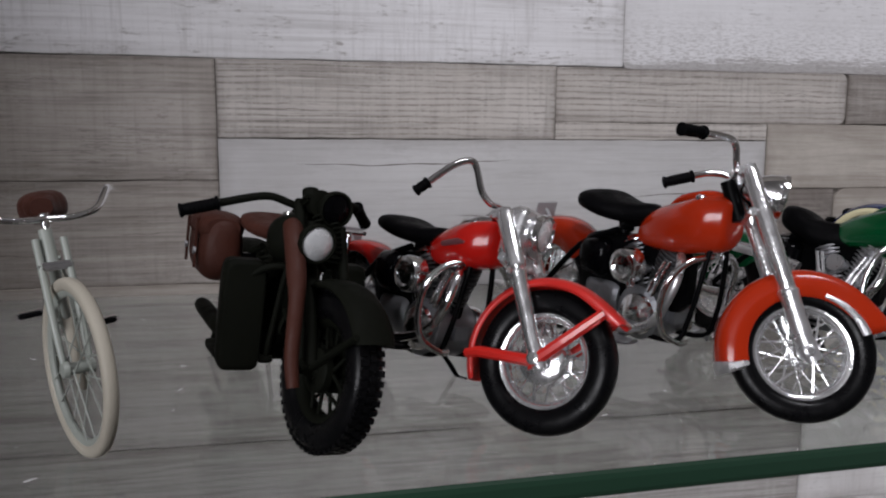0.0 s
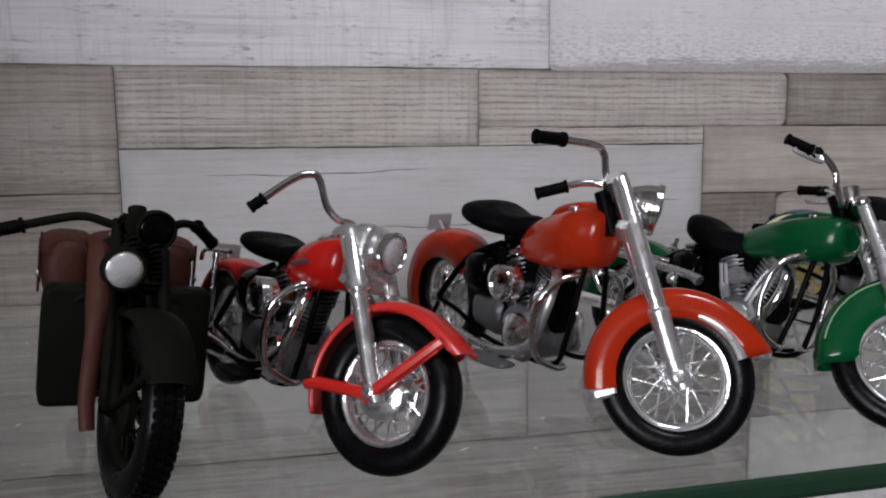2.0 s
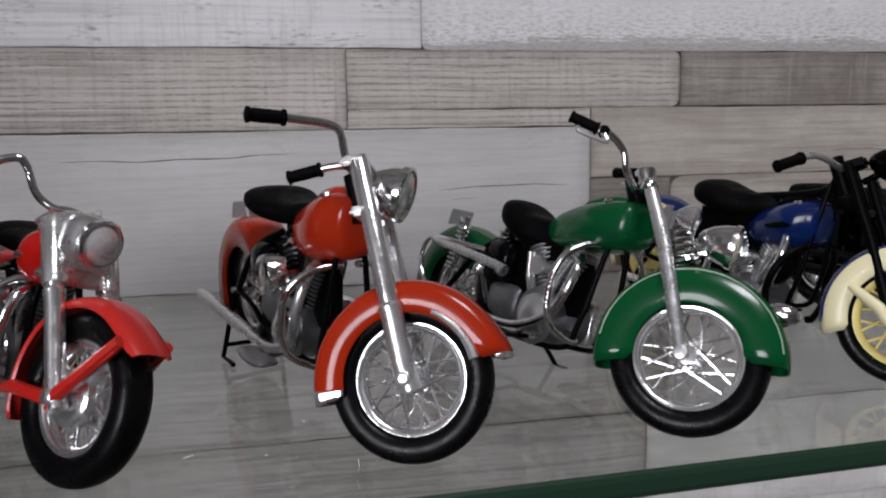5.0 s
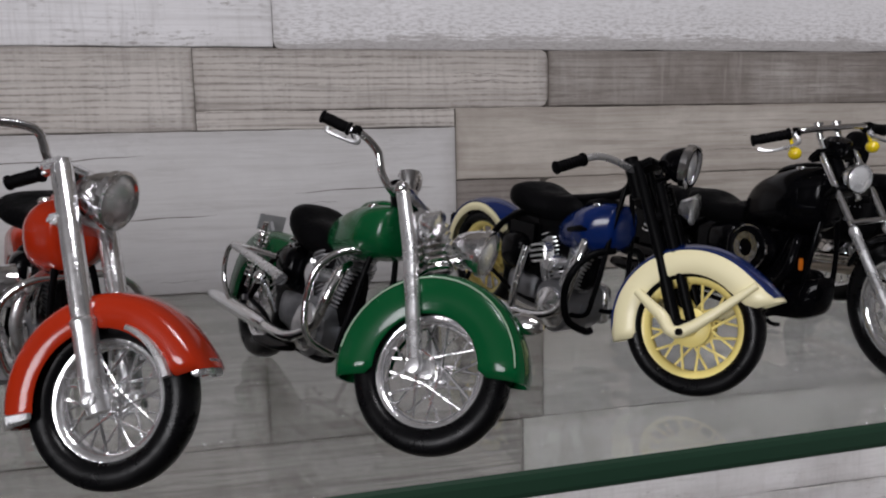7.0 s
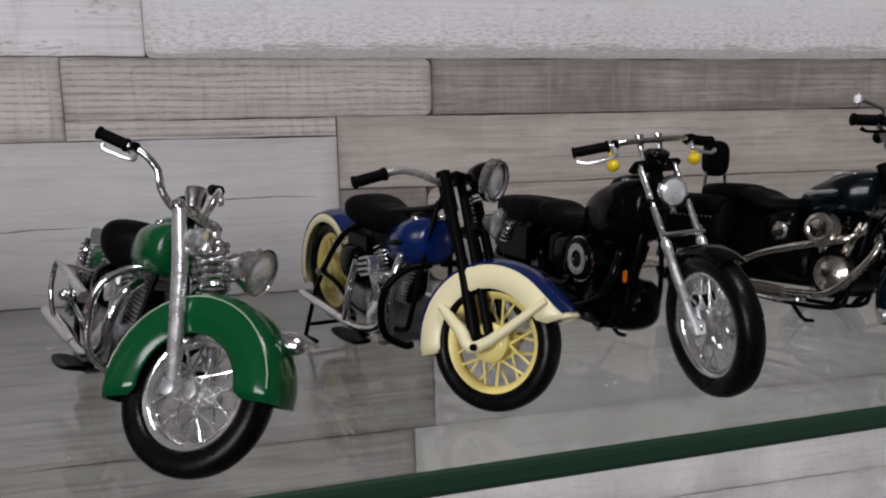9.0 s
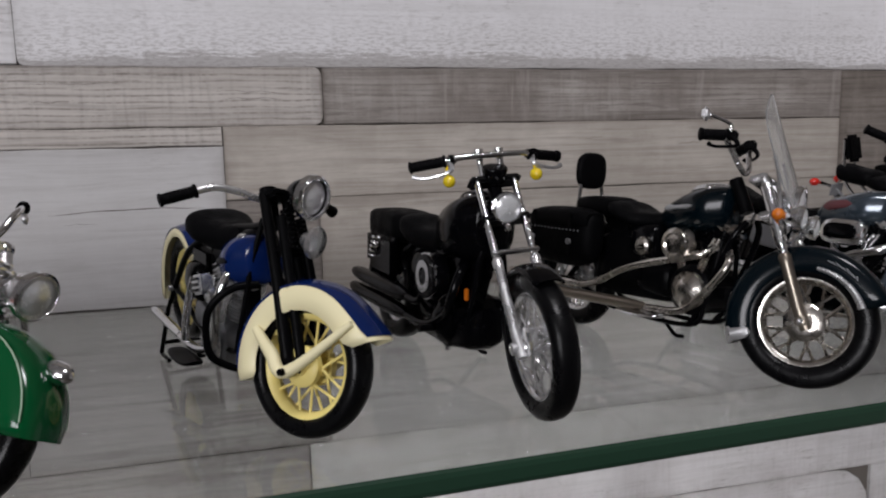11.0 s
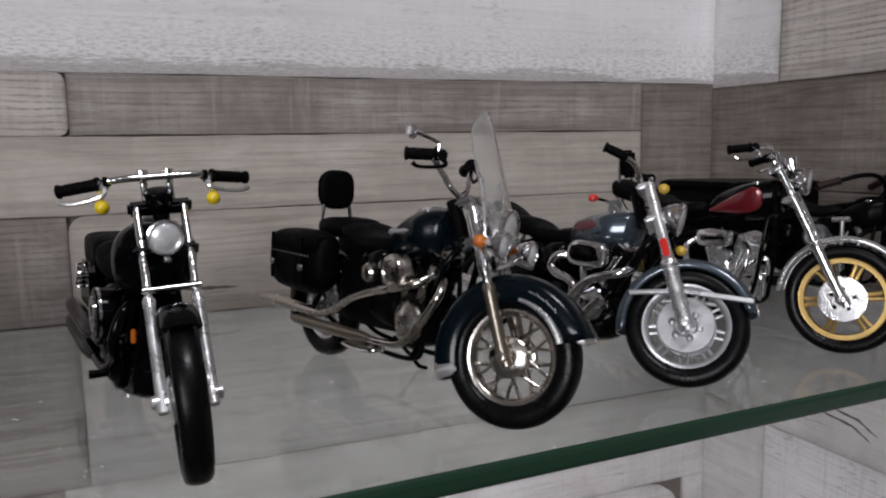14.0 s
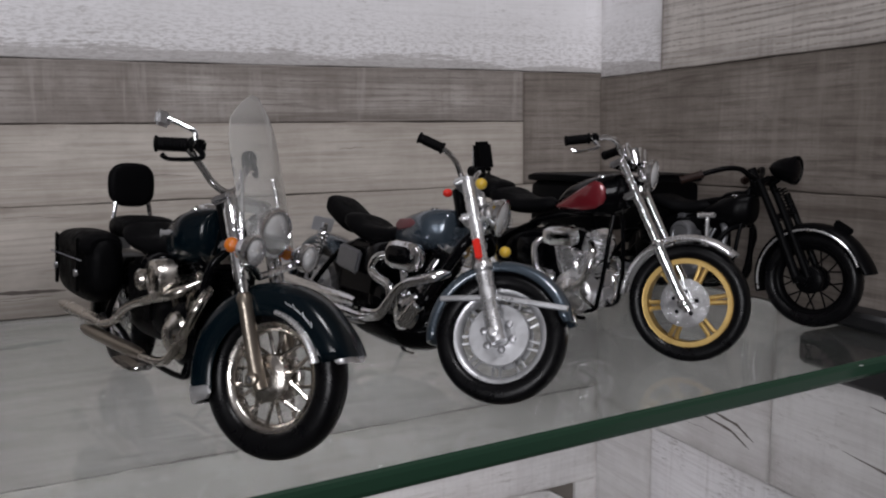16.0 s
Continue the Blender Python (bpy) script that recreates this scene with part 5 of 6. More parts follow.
def orange_bike():
    b = Bike("orange_motorcycle", "orange-red vintage model motorcycle with tall chrome handlebar", (139.0, 213.1), -67.8, 1.2, 48, 1.5, 0.294, 0.294, lift=0.09)
    wheel(b, True, rim=0.203, drum=0.06, n=28)
    wheel(b, False, rim=0.203, drum=0.08)
    fork(b, BRIGHT, top=1.02, r=0.034, slider=0.04, low=0.52, cover=(0.52, 1.02, 0.037), half=0.11, sl_mat=SATIN)
    f = front_fender(b, ORANGE, 0.352, 0.105, 30, 210, 0.115, 0.02)
    edge_trim(b, 31, 84, 0.246, 0.104, SATIN, f, wire=0.012)
    b.part("fender_tip", fender_shell((b.wb, 0, b.rf), 0.368, 0.075, 27, 35, 0.05, seg=4), SATIN, f, True, "worn silver fender tip")
    b.part("fender_end", fender_shell((b.wb, 0, b.rf), 0.355, 0.109, 202, 211, 0.115, seg=4), SATIN, f, True, "worn silver fender end trim")
    rear_fender(b, ORANGE, 0.365, 0.105, 40, 215, 0.14)
    bars(b, [(0, 0, 0.0), (0.0, 0.085, 0.0), (-0.015, 0.12, 0.04), (-0.03, 0.15, 0.10), (-0.06, 0.20, 0.115), (-0.15, 0.32, 0.09), (-0.23, 0.43, 0.06)], CHROME, LEATHER, 0.0155, 0.135, 0.024, other=[(-0.03, 0.07, 0.01), (-0.08, 0.07, 0.015), (-0.15, 0.05, 0.0), (-0.23, 0.03, -0.04), (-0.31, 0.01, -0.08)], twist=-11)
    headlamp(b, 0.94, 0.13, 0.10, CHROME, 0.17)
    tank(b, ORANGE, 0.58, 1.12, 0.88, 0.60, 0.145, badge=None, console=ORANGE, hump=0.015)
    saddle(b, 0.21, 0.70, 0.775, 0.175, LEATHER, 0.06)
    frame_tubes(b)
    engine(b, 0.70, CAST, IRON, CHROME, "round", CAST, -0.05)
    exhaust(b, 0.70, SATIN, ((0.19, -0.36, 0.03), ))
    crash_bar(b, CHROME, None, 0.25, 0.58, 0.20, 0.015)
    boards(b, STEEL, 0.66, 0.16, 0.25)
    side_stand(b, FRAME, 0.5, True)
    tail_lamp(b, 0.60, -0.38)


def green_bike():
    b = Bike("green_motorcycle", "green vintage model motorcycle with deeply skirted fenders", (197.2, 212.6), -68.5, 14.0, 36.5, 1.54, 0.298)
    wheel(b, True, rim=0.209, drum=0.055, n=24)
    wheel(b, False, rim=0.205, drum=0.07)
    for y in (-0.12, 0.12):
        leg = b.part("fork_leg", Geo().tube([(b.wb - 0.02, y, b.rf - 0.01), rake_at(b, 0.70, 0, y), rake_at(b, 0.90, -0.01, y)], [0.026, 0.03, 0.026], 14), SATIN, None, True)
        b.part("fork_cap", Geo().ball(rake_at(b, 0.91, -0.01, y), (0.034, 0.034, 0.03)), CHROME, leg, True)
        b.part("axle_nut", Geo().lathe([(-0.02, 0.018), (-0.018, 0.026), (0.018, 0.026), (0.02, 0.018)], (b.wb - 0.02, y * 1.15, b.rf - 0.01), (0, 1, 0), 18), SATIN, leg, True)
        b.part("spot_lamp", Geo().lathe([(-0.07, 0.02), (-0.04, 0.045), (0, 0.055), (0.01, 0.048), (0.018, 0.01)], rake_at(b, 0.79, 0.15, y * 1.55), (1, 0, -0.05), 20), BRIGHT, None, True)
    b.part("girder_spring", coil(rake_at(b, 0.64, 0.06), rake_at(b, 0.82, 0.06), 0.065, 7, 0.011), CHROME, None, True)
    b.part("girder_fork", Geo().box(rake_at(b, 0.80, 0.03), (0.07, 0.22, 0.12), 0.02).box(rake_at(b, 0.91, -0.02), (0.08, 0.26, 0.04), 0.014), CHROME, None, True)
    f = front_fender(b, GREEN, 0.36, 0.105, 10, 203, 0.155, 0.0, "deep green skirted fender")
    for s in (-1, 1):
        b.part("pinstripe", Geo().tube([Vector((b.wb, 0, b.rf)) + Vector((math.cos(a), 0, math.sin(a))) * 0.332 + Vector((0, s * 0.1055, 0)) for a in (radians(18 + 8.8 * k) for k in range(20))], 0.0032, 6), PINSTRIPE, f, True)
    b.part("fender_lamp", Geo().ball(Vector((b.wb + 0.275, 0, b.rf + 0.275)), (0.065, 0.035, 0.04)), CHROME, f, True)
    rear_fender(b, GREEN, 0.36, 0.105, 35, 190, 0.155)
    bars(b, [(0, 0, -0.09), (0.0, 0.08, -0.08), (-0.03, 0.13, -0.03), (-0.05, 0.16, 0.03), (-0.10, 0.21, 0.07), (-0.17, 0.26, 0.08), (-0.25, 0.31, 0.09)], CHROME, LEATHER, 0.0155, 0.12, 0.022, levers=True, lever_mat=SATIN, twist=-10)
    headlamp(b, 0.78, 0.29, 0.085, CHROME, 0.14)
    b.part("horn", Geo().lathe([(-0.06, 0.025), (-0.01, 0.04), (0.01, 0.055), (0.012, 0.03)], rake_at(b, 0.60, 0.16), (1, 0, -0.1), 18), CHROME, None, True)
    b.part("speedometer", Geo().lathe([(-0.03, 0.03), (0.03, 0.045), (0.05, 0.045), (0.055, 0.03)], rake_at(b, 0.97, -0.02), (-0.4, 0, 1), 20), CHROME, None, True)
    tank(b, GREEN, 0.64, 1.21, 0.865, 0.635, 0.14, nose=0.85, drop=0.05, console=GREEN)
    saddle(b, 0.36, 0.82, 0.70, 0.155, LEATHER, 0.085, kick=0.06, springs=True)
    frame_tubes(b, rigid=False)
    engine(b, 0.76, STEEL, STEEL, SATIN, None, CAST, -0.03)
    exhaust(b, 0.76, CHROME, ((0.24, -0.30, 0.036),))
    crash_bar(b, CHROME, None, 0.26, 0.64, 0.24, 0.015)
    for s in (-1, 1):
        b.part("rear_crash_bar", Geo().tube([(0.32, s * 0.13, 0.55), (0.16, s * 0.21, 0.56), (-0.06, s * 0.22, 0.56), (-0.13, s * 0.22, 0.48), (-0.09, s * 0.22, 0.36), (0.07, s * 0.20, 0.25), (0.35, s * 0.14, 0.20)], 0.013, 10, 5), CHROME)
        b.part("saddle_tube", Geo().tube([(-0.04, s * 0.215, 0.555), (0.55, s * 0.22, 0.49), (0.60, s * 0.21, 0.47)], [0.022, 0.022, 0.03], 12), SATIN)
    boards(b, FRAME, 0.72, 0.2, 0.25)
    b.part("kick_lever", Geo().tube([(0.42, -0.14, 0.30), (0.46, -0.22, 0.42), (0.47, -0.25, 0.45)], 0.012, 8).ball((0.47, -0.26, 0.455), (0.03, 0.03, 0.03)), CHROME)
    side_stand(b)
    tail_lamp(b, 0.62, -0.39)


def blue_bike():
    b = Bike("blue_motorcycle", "blue and cream vintage model motorcycle with black springer fork", (265.3, 230.5), -70.7, 2.0, 25.5, 1.5, 0.293, 0.293, lift=0.12)
    wheel(b, True, mat=CREAM, rim=0.221, drum=0.085, n=24, spoke_r=0.0062)
    wheel(b, False, mat=CREAM, rim=0.221, drum=0.10, n=20, spoke_r=0.007)
    springer(b, FRAME, 0.075, 0.95)
    f = front_fender(b, IVORY, 0.35, 0.095, 30, 205, 0.115, 0.035, "ivory fender with a blue crown")
    b.part("fender_crown", fender_shell((b.wb, 0, b.rf), 0.354, 0.09, 33, 196, 0.022, flare=0.03), BLUE, f, True, "glossy blue fender crown")
    for s in (-1, 1):
        b.part("fender_brace", Geo().tube([(b.wb + 0.235, s * 0.10, b.rf + 0.235), (b.wb - 0.01, s * 0.13, b.rf - 0.02), (b.wb - 0.11, s * 0.13, b.rf + 0.03), (b.wb - 0.24, s * 0.105, b.rf + 0.10)], [0.014, 0.027, 0.028, 0.018], 10, 5), IVORY, f, True)
        b.part("axle_bolt", Geo().lathe([(s * 0.03, 0.016), (s * 0.045, 0.014)], (b.wb - 0.01, s * 0.13, b.rf - 0.02), (0, 1, 0), 10), FRAME, f, True)
    rf = rear_fender(b, IVORY, 0.35, 0.095, 40, 205, 0.06)
    b.part("fender_crown", fender_shell((0, 0, b.rr), 0.354, 0.09, 45, 200, 0.022), BLUE, rf, False, "glossy blue fender crown")
    bars(b, [(0, 0, -0.08), (0.0, 0.08, -0.07), (-0.02, 0.16, -0.05), (-0.05, 0.25, -0.045), (-0.08, 0.35, -0.08), (-0.11, 0.45, -0.12)], SATIN, LEATHER, 0.016, 0.15, 0.024, twist=-11)
    lamp = headlamp(b, 0.97, 0.19, 0.084, BLACK, 0.13)
    b.part("bezel", Geo().torus(rake_at(b, 0.97, 0.20), (1, 0, -0.06), [(-0.022, 0.093), (-0.022, 0.098), (0.006, 0.098), (0.016, 0.09), (0.016, 0.078), (0.0, 0.078)], 36), CHROME, lamp, True, "chrome lamp bezel")
    # Black block added to fill the dark gap under the seat.
    b.part("dark_filler", Geo().box((0.42, 0, 0.47), (0.26, 0.2, 0.28), 0.03), BLACK)
    b.part("horn", Geo().lathe([(-0.05, 0.03), (0, 0.06), (0.012, 0.07), (0.018, 0.056), (0.02, 0.01)], rake_at(b, 0.79, 0.15), (1, 0, -0.05), 24), BRIGHT, None, True)
    tank(b, BLUE, 0.65, 1.06, 0.745, 0.50, 0.155, console=FRAME, badge=FRAME)
    saddle(b, 0.32, 0.79, 0.70, 0.17, LEATHER, 0.075)
    frame_tubes(b)
    engine(b, 0.72, STEEL, SATIN, BRIGHT, "box", CAST, -0.13)
    exhaust(b, 0.70, CHROME, ((0.14, -0.08, 0.024),))
    b.part("down_pipe", Geo().tube([(0.56, -0.17, 0.48), (0.54, -0.2, 0.32), (0.50, -0.2, 0.15)], 0.02, 10, 4), CHROME)
    crash_bar(b, FRAME, None, 0.24, 0.50, 0.14, 0.018)
    boards(b, FRAME, 0.66, 0.11, 0.25)
    side_stand(b, FRAME, 0.5, True)
    tail_lamp(b, 0.55, -0.37, FRAME, False, FRAME)
    b.part("tail_bracket", Geo().box((-0.355, 0, 0.45), (0.05, 0.09, 0.11), 0.012), FRAME)


def black_bike():
    b = Bike("black_motorcycle", "glossy black custom model motorcycle with slim chrome fork", (320.6, 225.2), -81, 2.5, -10, 1.62, 0.321, 0.30, 32)
    wheel(b, True, mat=BRIGHT, tw=0.056, rim=0.236, drum=0.09, n=24, spoke_r=0.006)
    wheel(b, False, tw=0.072, rim=0.20, drum=0.10)
    fork(b, top=1.02, r=0.016, slider=0.022, low=0.66, half=0.09, sl_mat=SATIN, clamp=FRAME)
    for z in (0.70,):
        b.part("fork_brace", Geo().tube([rake_at(b, z, 0.02, -0.11), rake_at(b, z, 0.02, 0.11)], 0.013, 10), CHROME, None, True)
    front_fender(b, BLACK, 0.352, 0.07, 62, 150, 0.03)
    rear_fender(b, BLACK, 0.345, 0.115, 30, 170, 0.10)
    for y in (-0.05, 0.05):
        b.part("riser", Geo().tube([rake_at(b, 1.0, -0.02, y), rake_at(b, 1.09, -0.01, y), rake_at(b, 1.15, 0.015, y)], [0.018, 0.016, 0.024], 12), CHROME, None, True)
    bars(b, [(0.0, 0, 0.125), (0.0, 0.10, 0.125), (-0.01, 0.18, 0.12), (-0.05, 0.26, 0.105), (-0.10, 0.37, 0.09)], CHROME, LEATHER, 0.014, 0.17, 0.024, levers=True, lever_mat=SATIN, signals=YELLOW)
    headlamp(b, 0.89, 0.06, 0.066, CHROME, 0.09)
    b.part("gauge", Geo().lathe([(-0.04, 0.045), (0.02, 0.06), (0.03, 0.056), (0.032, 0.01)], rake_at(b, 1.04, 0.02), (0.3, 0, 1), 24), BLACK, None, True)
    tank(b, BLACK, 0.64, 1.20, 0.93, 0.60, 0.17, drop=0.05, console=BLACK)
    saddle(b, 0.24, 0.80, 0.68, 0.15, LEATHER, 0.07, False, 0.05)
    b.part("pillion_seat", Geo().loft(sweep([(-0.24, 0, 0.70, 0.10, 0.05), (-0.22, 0, 0.70, 0.135, 0.085), (0.0, 0, 0.70, 0.145, 0.09), (0.2, 0, 0.69, 0.135, 0.085), (0.27, 0, 0.67, 0.06, 0.03)], 4), 22, 4.5), LEATHER)
    for s in (-1, 1):
        b.part("side_box", Geo().box((0.06, s * 0.135, 0.52), (0.40, 0.07, 0.25), 0.03).box((-0.16, s * 0.12, 0.55), (0.16, 0.06, 0.20), 0.02), BLACK)
    frame_tubes(b, BLACK)
    engine(b, 0.90, BLACK, BLACK, BLACK, "drum", BLACK, -0.04)
    exhaust(b, 0.86, BLACK, ((0.26, -0.34, 0.045), (0.36, -0.30, 0.045)))
    boards(b, FRAME, 0.9, 0.26, 0.2, pegs=True)
    b.part("belly_pan", Geo().loft(sweep([(0.62, 0, 0.22, 0.09, 0.04), (0.7, 0, 0.22, 0.13, 0.06), (1.08, 0, 0.27, 0.12, 0.10), (1.18, 0, 0.34, 0.06, 0.06)], 3), 18, 3.0), BLACK)
    b.part("reflector", Geo().box((1.12, -0.11, 0.46), (0.02, 0.02, 0.06), 0.005), AMBER)
    b.part("stand_bolt", Geo().tube([(0.9, -0.1, 0.19), (0.9, -0.1, 0.14)], 0.016, 8), CHROME)
    b.part("number_stack", Geo().box((-0.02, -0.16, 0.56), (0.10, 0.03, 0.10), 0.008, (0, 30, 0)), BLACK)
    b.part("shock_coil", coil((-0.03, -0.18, 0.50), (0.05, -0.18, 0.64), 0.026, 5, 0.007), CHROME)
    side_stand(b)
    tail_lamp(b, 0.66, -0.36, REDLENS, True, BLACK)


def teal_bike():
    b = Bike("touring_motorcycle", "dark teal touring model motorcycle with windshield and saddlebags", (392.6, 223.7), -74.5, 4.5, 25, 1.59, 0.312, 0.30, 22)
    wheel(b, True, mat=NICKEL, rim=0.213, drum=0.092, n=20, spoke_r=0.0082)
    wheel(b, False, rim=0.205, drum=0.095)
    fork(b, CHROME, top=0.98, r=0.022, slider=0.028, low=0.6, half=0.11, cover=(0.66, 0.94, 0.03), sl_mat=TARNISH)
    f = front_fender(b, TEAL, 0.362, 0.10, 22, 206, 0.12, 0.02)
    edge_trim(b, 23, 84, 0.255, 0.10, SATIN, f, wire=0.011)
    b.part("fender_trim", fender_shell((b.wb, 0, b.rf), 0.374, 0.075, 19, 27, 0.05, seg=4), SATIN, f, True, "silver fender tip trim")
    b.part("fender_end", fender_shell((b.wb, 0, b.rf), 0.366, 0.104, 194, 207, 0.12, seg=4), SATIN, f, True)
    for s in (-1, 1):
        g = Geo()
        for k in range(9):
            a = radians(48 + 3.2 * k)
            g.tube([Vector((b.wb, s * 0.102, b.rf)) + Vector((math.cos(a), 0, math.sin(a))) * 0.298, Vector((b.wb, s * 0.102, b.rf)) + Vector((math.cos(a + 0.06), 0, math.sin(a + 0.06))) * (0.304 if k % 3 else 0.31)], 0.0019, 5)
        b.part("script_mark", g, SILVER, f, True)
    rear_fender(b, TEAL, 0.345, 0.10, 38, 200, 0.10)
    bars(b, [(-0.08, 0, 0.0), (-0.09, 0.07, 0.03), (-0.11, 0.11, 0.08), (-0.14, 0.17, 0.15), (-0.16, 0.18, 0.16), (-0.23, 0.25, 0.15)], CHROME, LEATHER, 0.0145, 0.14, 0.027, levers=True, lever_mat=FRAME, mirrors=(-1,), twist=-6)
    headlamp(b, 0.86, 0.11, 0.09, CHROME, 0.14)
    for y in (-0.17, 0.17):
        headlamp(b, 0.78, 0.13, 0.055, CHROME, 0.08, True, "spot_lamp", None, y)
        b.part("turn_signal", Geo().ball(rake_at(b, 0.79, 0.03, y * 1.0), (0.03, 0.028, 0.03)), AMBER, None, True, "amber turn signal")
    g = Geo()
    rows, n = [], 12
    for thick in (0.0, 0.008):
        for k in range(11):
            v = k / 10
            half = 0.155 * math.sqrt(max(0.02, 1 - abs(v * 2 - 0.85) ** 3.2 / 1.6)) * (1 if v < 0.9 else 0.86)
            z = 0.80 + 0.60 * v
            rows.append(g.ring([rake_at(b, z, 0.13 + 0.0 * v - 0.28 * (half * (2 * i / n - 1)) ** 2 / 0.155 - thick, half * (2 * i / n - 1)) for i in range(n + 1)]))
    g.skin(rows[:11], False, False)
    g.skin(rows[11:][::-1], False, False)
    rim = [r[0] for r in rows[:11]] + rows[10][1:] + [r[-1] for r in rows[:10][::-1]] + rows[0][1:-1][::-1]
    back = [r[0] for r in rows[11:]] + rows[21][1:] + [r[-1] for r in rows[11:21][::-1]] + rows[11][1:-1][::-1]
    for i in range(len(rim)):
        j = (i + 1) % len(rim)
        g.f.append((rim[i], rim[j], back[j], back[i]))
    ws = b.part("windshield", g, CLEAR, None, True, "clear plastic windshield")
    for y in (-0.11, 0.11):
        b.part("windshield_strut", Geo().tube([rake_at(b, 0.80, 0.03, y), rake_at(b, 0.98, 0.07, y), rake_at(b, 1.08, 0.075, y * 0.9)], 0.009, 8), CHROME, ws, True)
    t = tank(b, TEAL, 0.70, 1.16, 0.92, 0.68, 0.16, console=True)
    for s in (-1, 1):
        b.part("tank_emblem", Geo().loft([(0.80, s * 0.132, 0.80, 0.004, 0.006), (0.84, s * 0.145, 0.805, 0.006, 0.018), (0.88, s * 0.152, 0.81, 0.006, 0.010), (0.98, s * 0.163, 0.82, 0.006, 0.012), (1.01, s * 0.163, 0.825, 0.004, 0.004)], 12), SILVER, t)
    saddle(b, 0.34, 0.78, 0.74, 0.17, LEATHER, 0.05, False, 0.04)
    b.part("pillion_seat", Geo().loft(sweep([(0.04, 0, 0.775, 0.06, 0.03), (0.06, 0, 0.775, 0.12, 0.055), (0.2, 0, 0.78, 0.14, 0.06), (0.36, 0, 0.78, 0.12, 0.055), (0.40, 0, 0.77, 0.06, 0.03)], 4), 22, 3.0), LEATHER)
    g = Geo().loft(sweep([(-0.02, 0, 0, 0.05, 0.05), (-0.016, 0, 0, 0.115, 0.10), (0.0, 0, 0, 0.115, 0.115), (0.02, 0, 0, 0.10, 0.10), (0.026, 0, 0, 0.05, 0.05)], 3), 26, 3.0)
    g.v = [v + Vector((0.05, 0, 0.99)) for v in g.v]
    br = b.part("backrest", g, LEATHER)
    for y in (-0.1, 0.1):
        b.part("backrest_bar", Geo().tube([(0.12, y, 0.66), (0.06, y, 0.78), (0.05, y * 0.8, 0.92)], 0.012, 8, 4), CHROME, br)
    saddlebags(b, LEATHER, 0.08, 0.585, (0.60, 0.18, 0.35), 0.22, CAST, STEEL)
    frame_tubes(b)
    engine(b, 0.99, FRAME, BLACK, NICKEL, "round", FRAME, 0.05)
    b.part("horn_cover", Geo().lathe([(0.0, 0.05), (-0.035, 0.05), (-0.05, 0.036), (-0.054, 0.01)], (0.70, -0.15, 0.585), (0, 1, 0), 22), NICKEL)
    # Added black mass that darkens the gap behind the engine.
    b.part("dark_filler", Geo().box((0.50, 0, 0.50), (0.34, 0.24, 0.30), 0.03), LEATHER)
    bent_pipe(b, [(1.12, -0.08, 0.62), (1.10, -0.17, 0.58), (0.97, -0.2, 0.545), (0.78, -0.2, 0.50), (0.58, -0.2, 0.44), (0.38, -0.2, 0.34), (0.22, -0.2, 0.30)], NICKEL, 0.021, ((0.26, -0.2, 0.305), (-0.46, -0.21, 0.30), 0.032, NICKEL))
    bent_pipe(b, [(1.20, -0.08, 0.60), (1.25, -0.15, 0.54), (1.16, -0.18, 0.40), (1.02, -0.19, 0.28), (0.84, -0.2, 0.255), (0.66, -0.2, 0.25)], NICKEL, 0.02, ((0.78, -0.2, 0.255), (-0.05, -0.21, 0.232), 0.032, TARNISH))
    for y in (-0.1, 0.1):
        b.part("frame_tube", Geo().tube([(1.26, y * 0.4, 0.76), (1.22, y, 0.66), (1.08, y, 0.32), (1.0, y, 0.20)], 0.017, 10, 4), BLACK)
    boards(b, CHROME, 0.78, 0.22, 0.25)
    side_stand(b)
    tail_lamp(b, 0.60, -0.38)


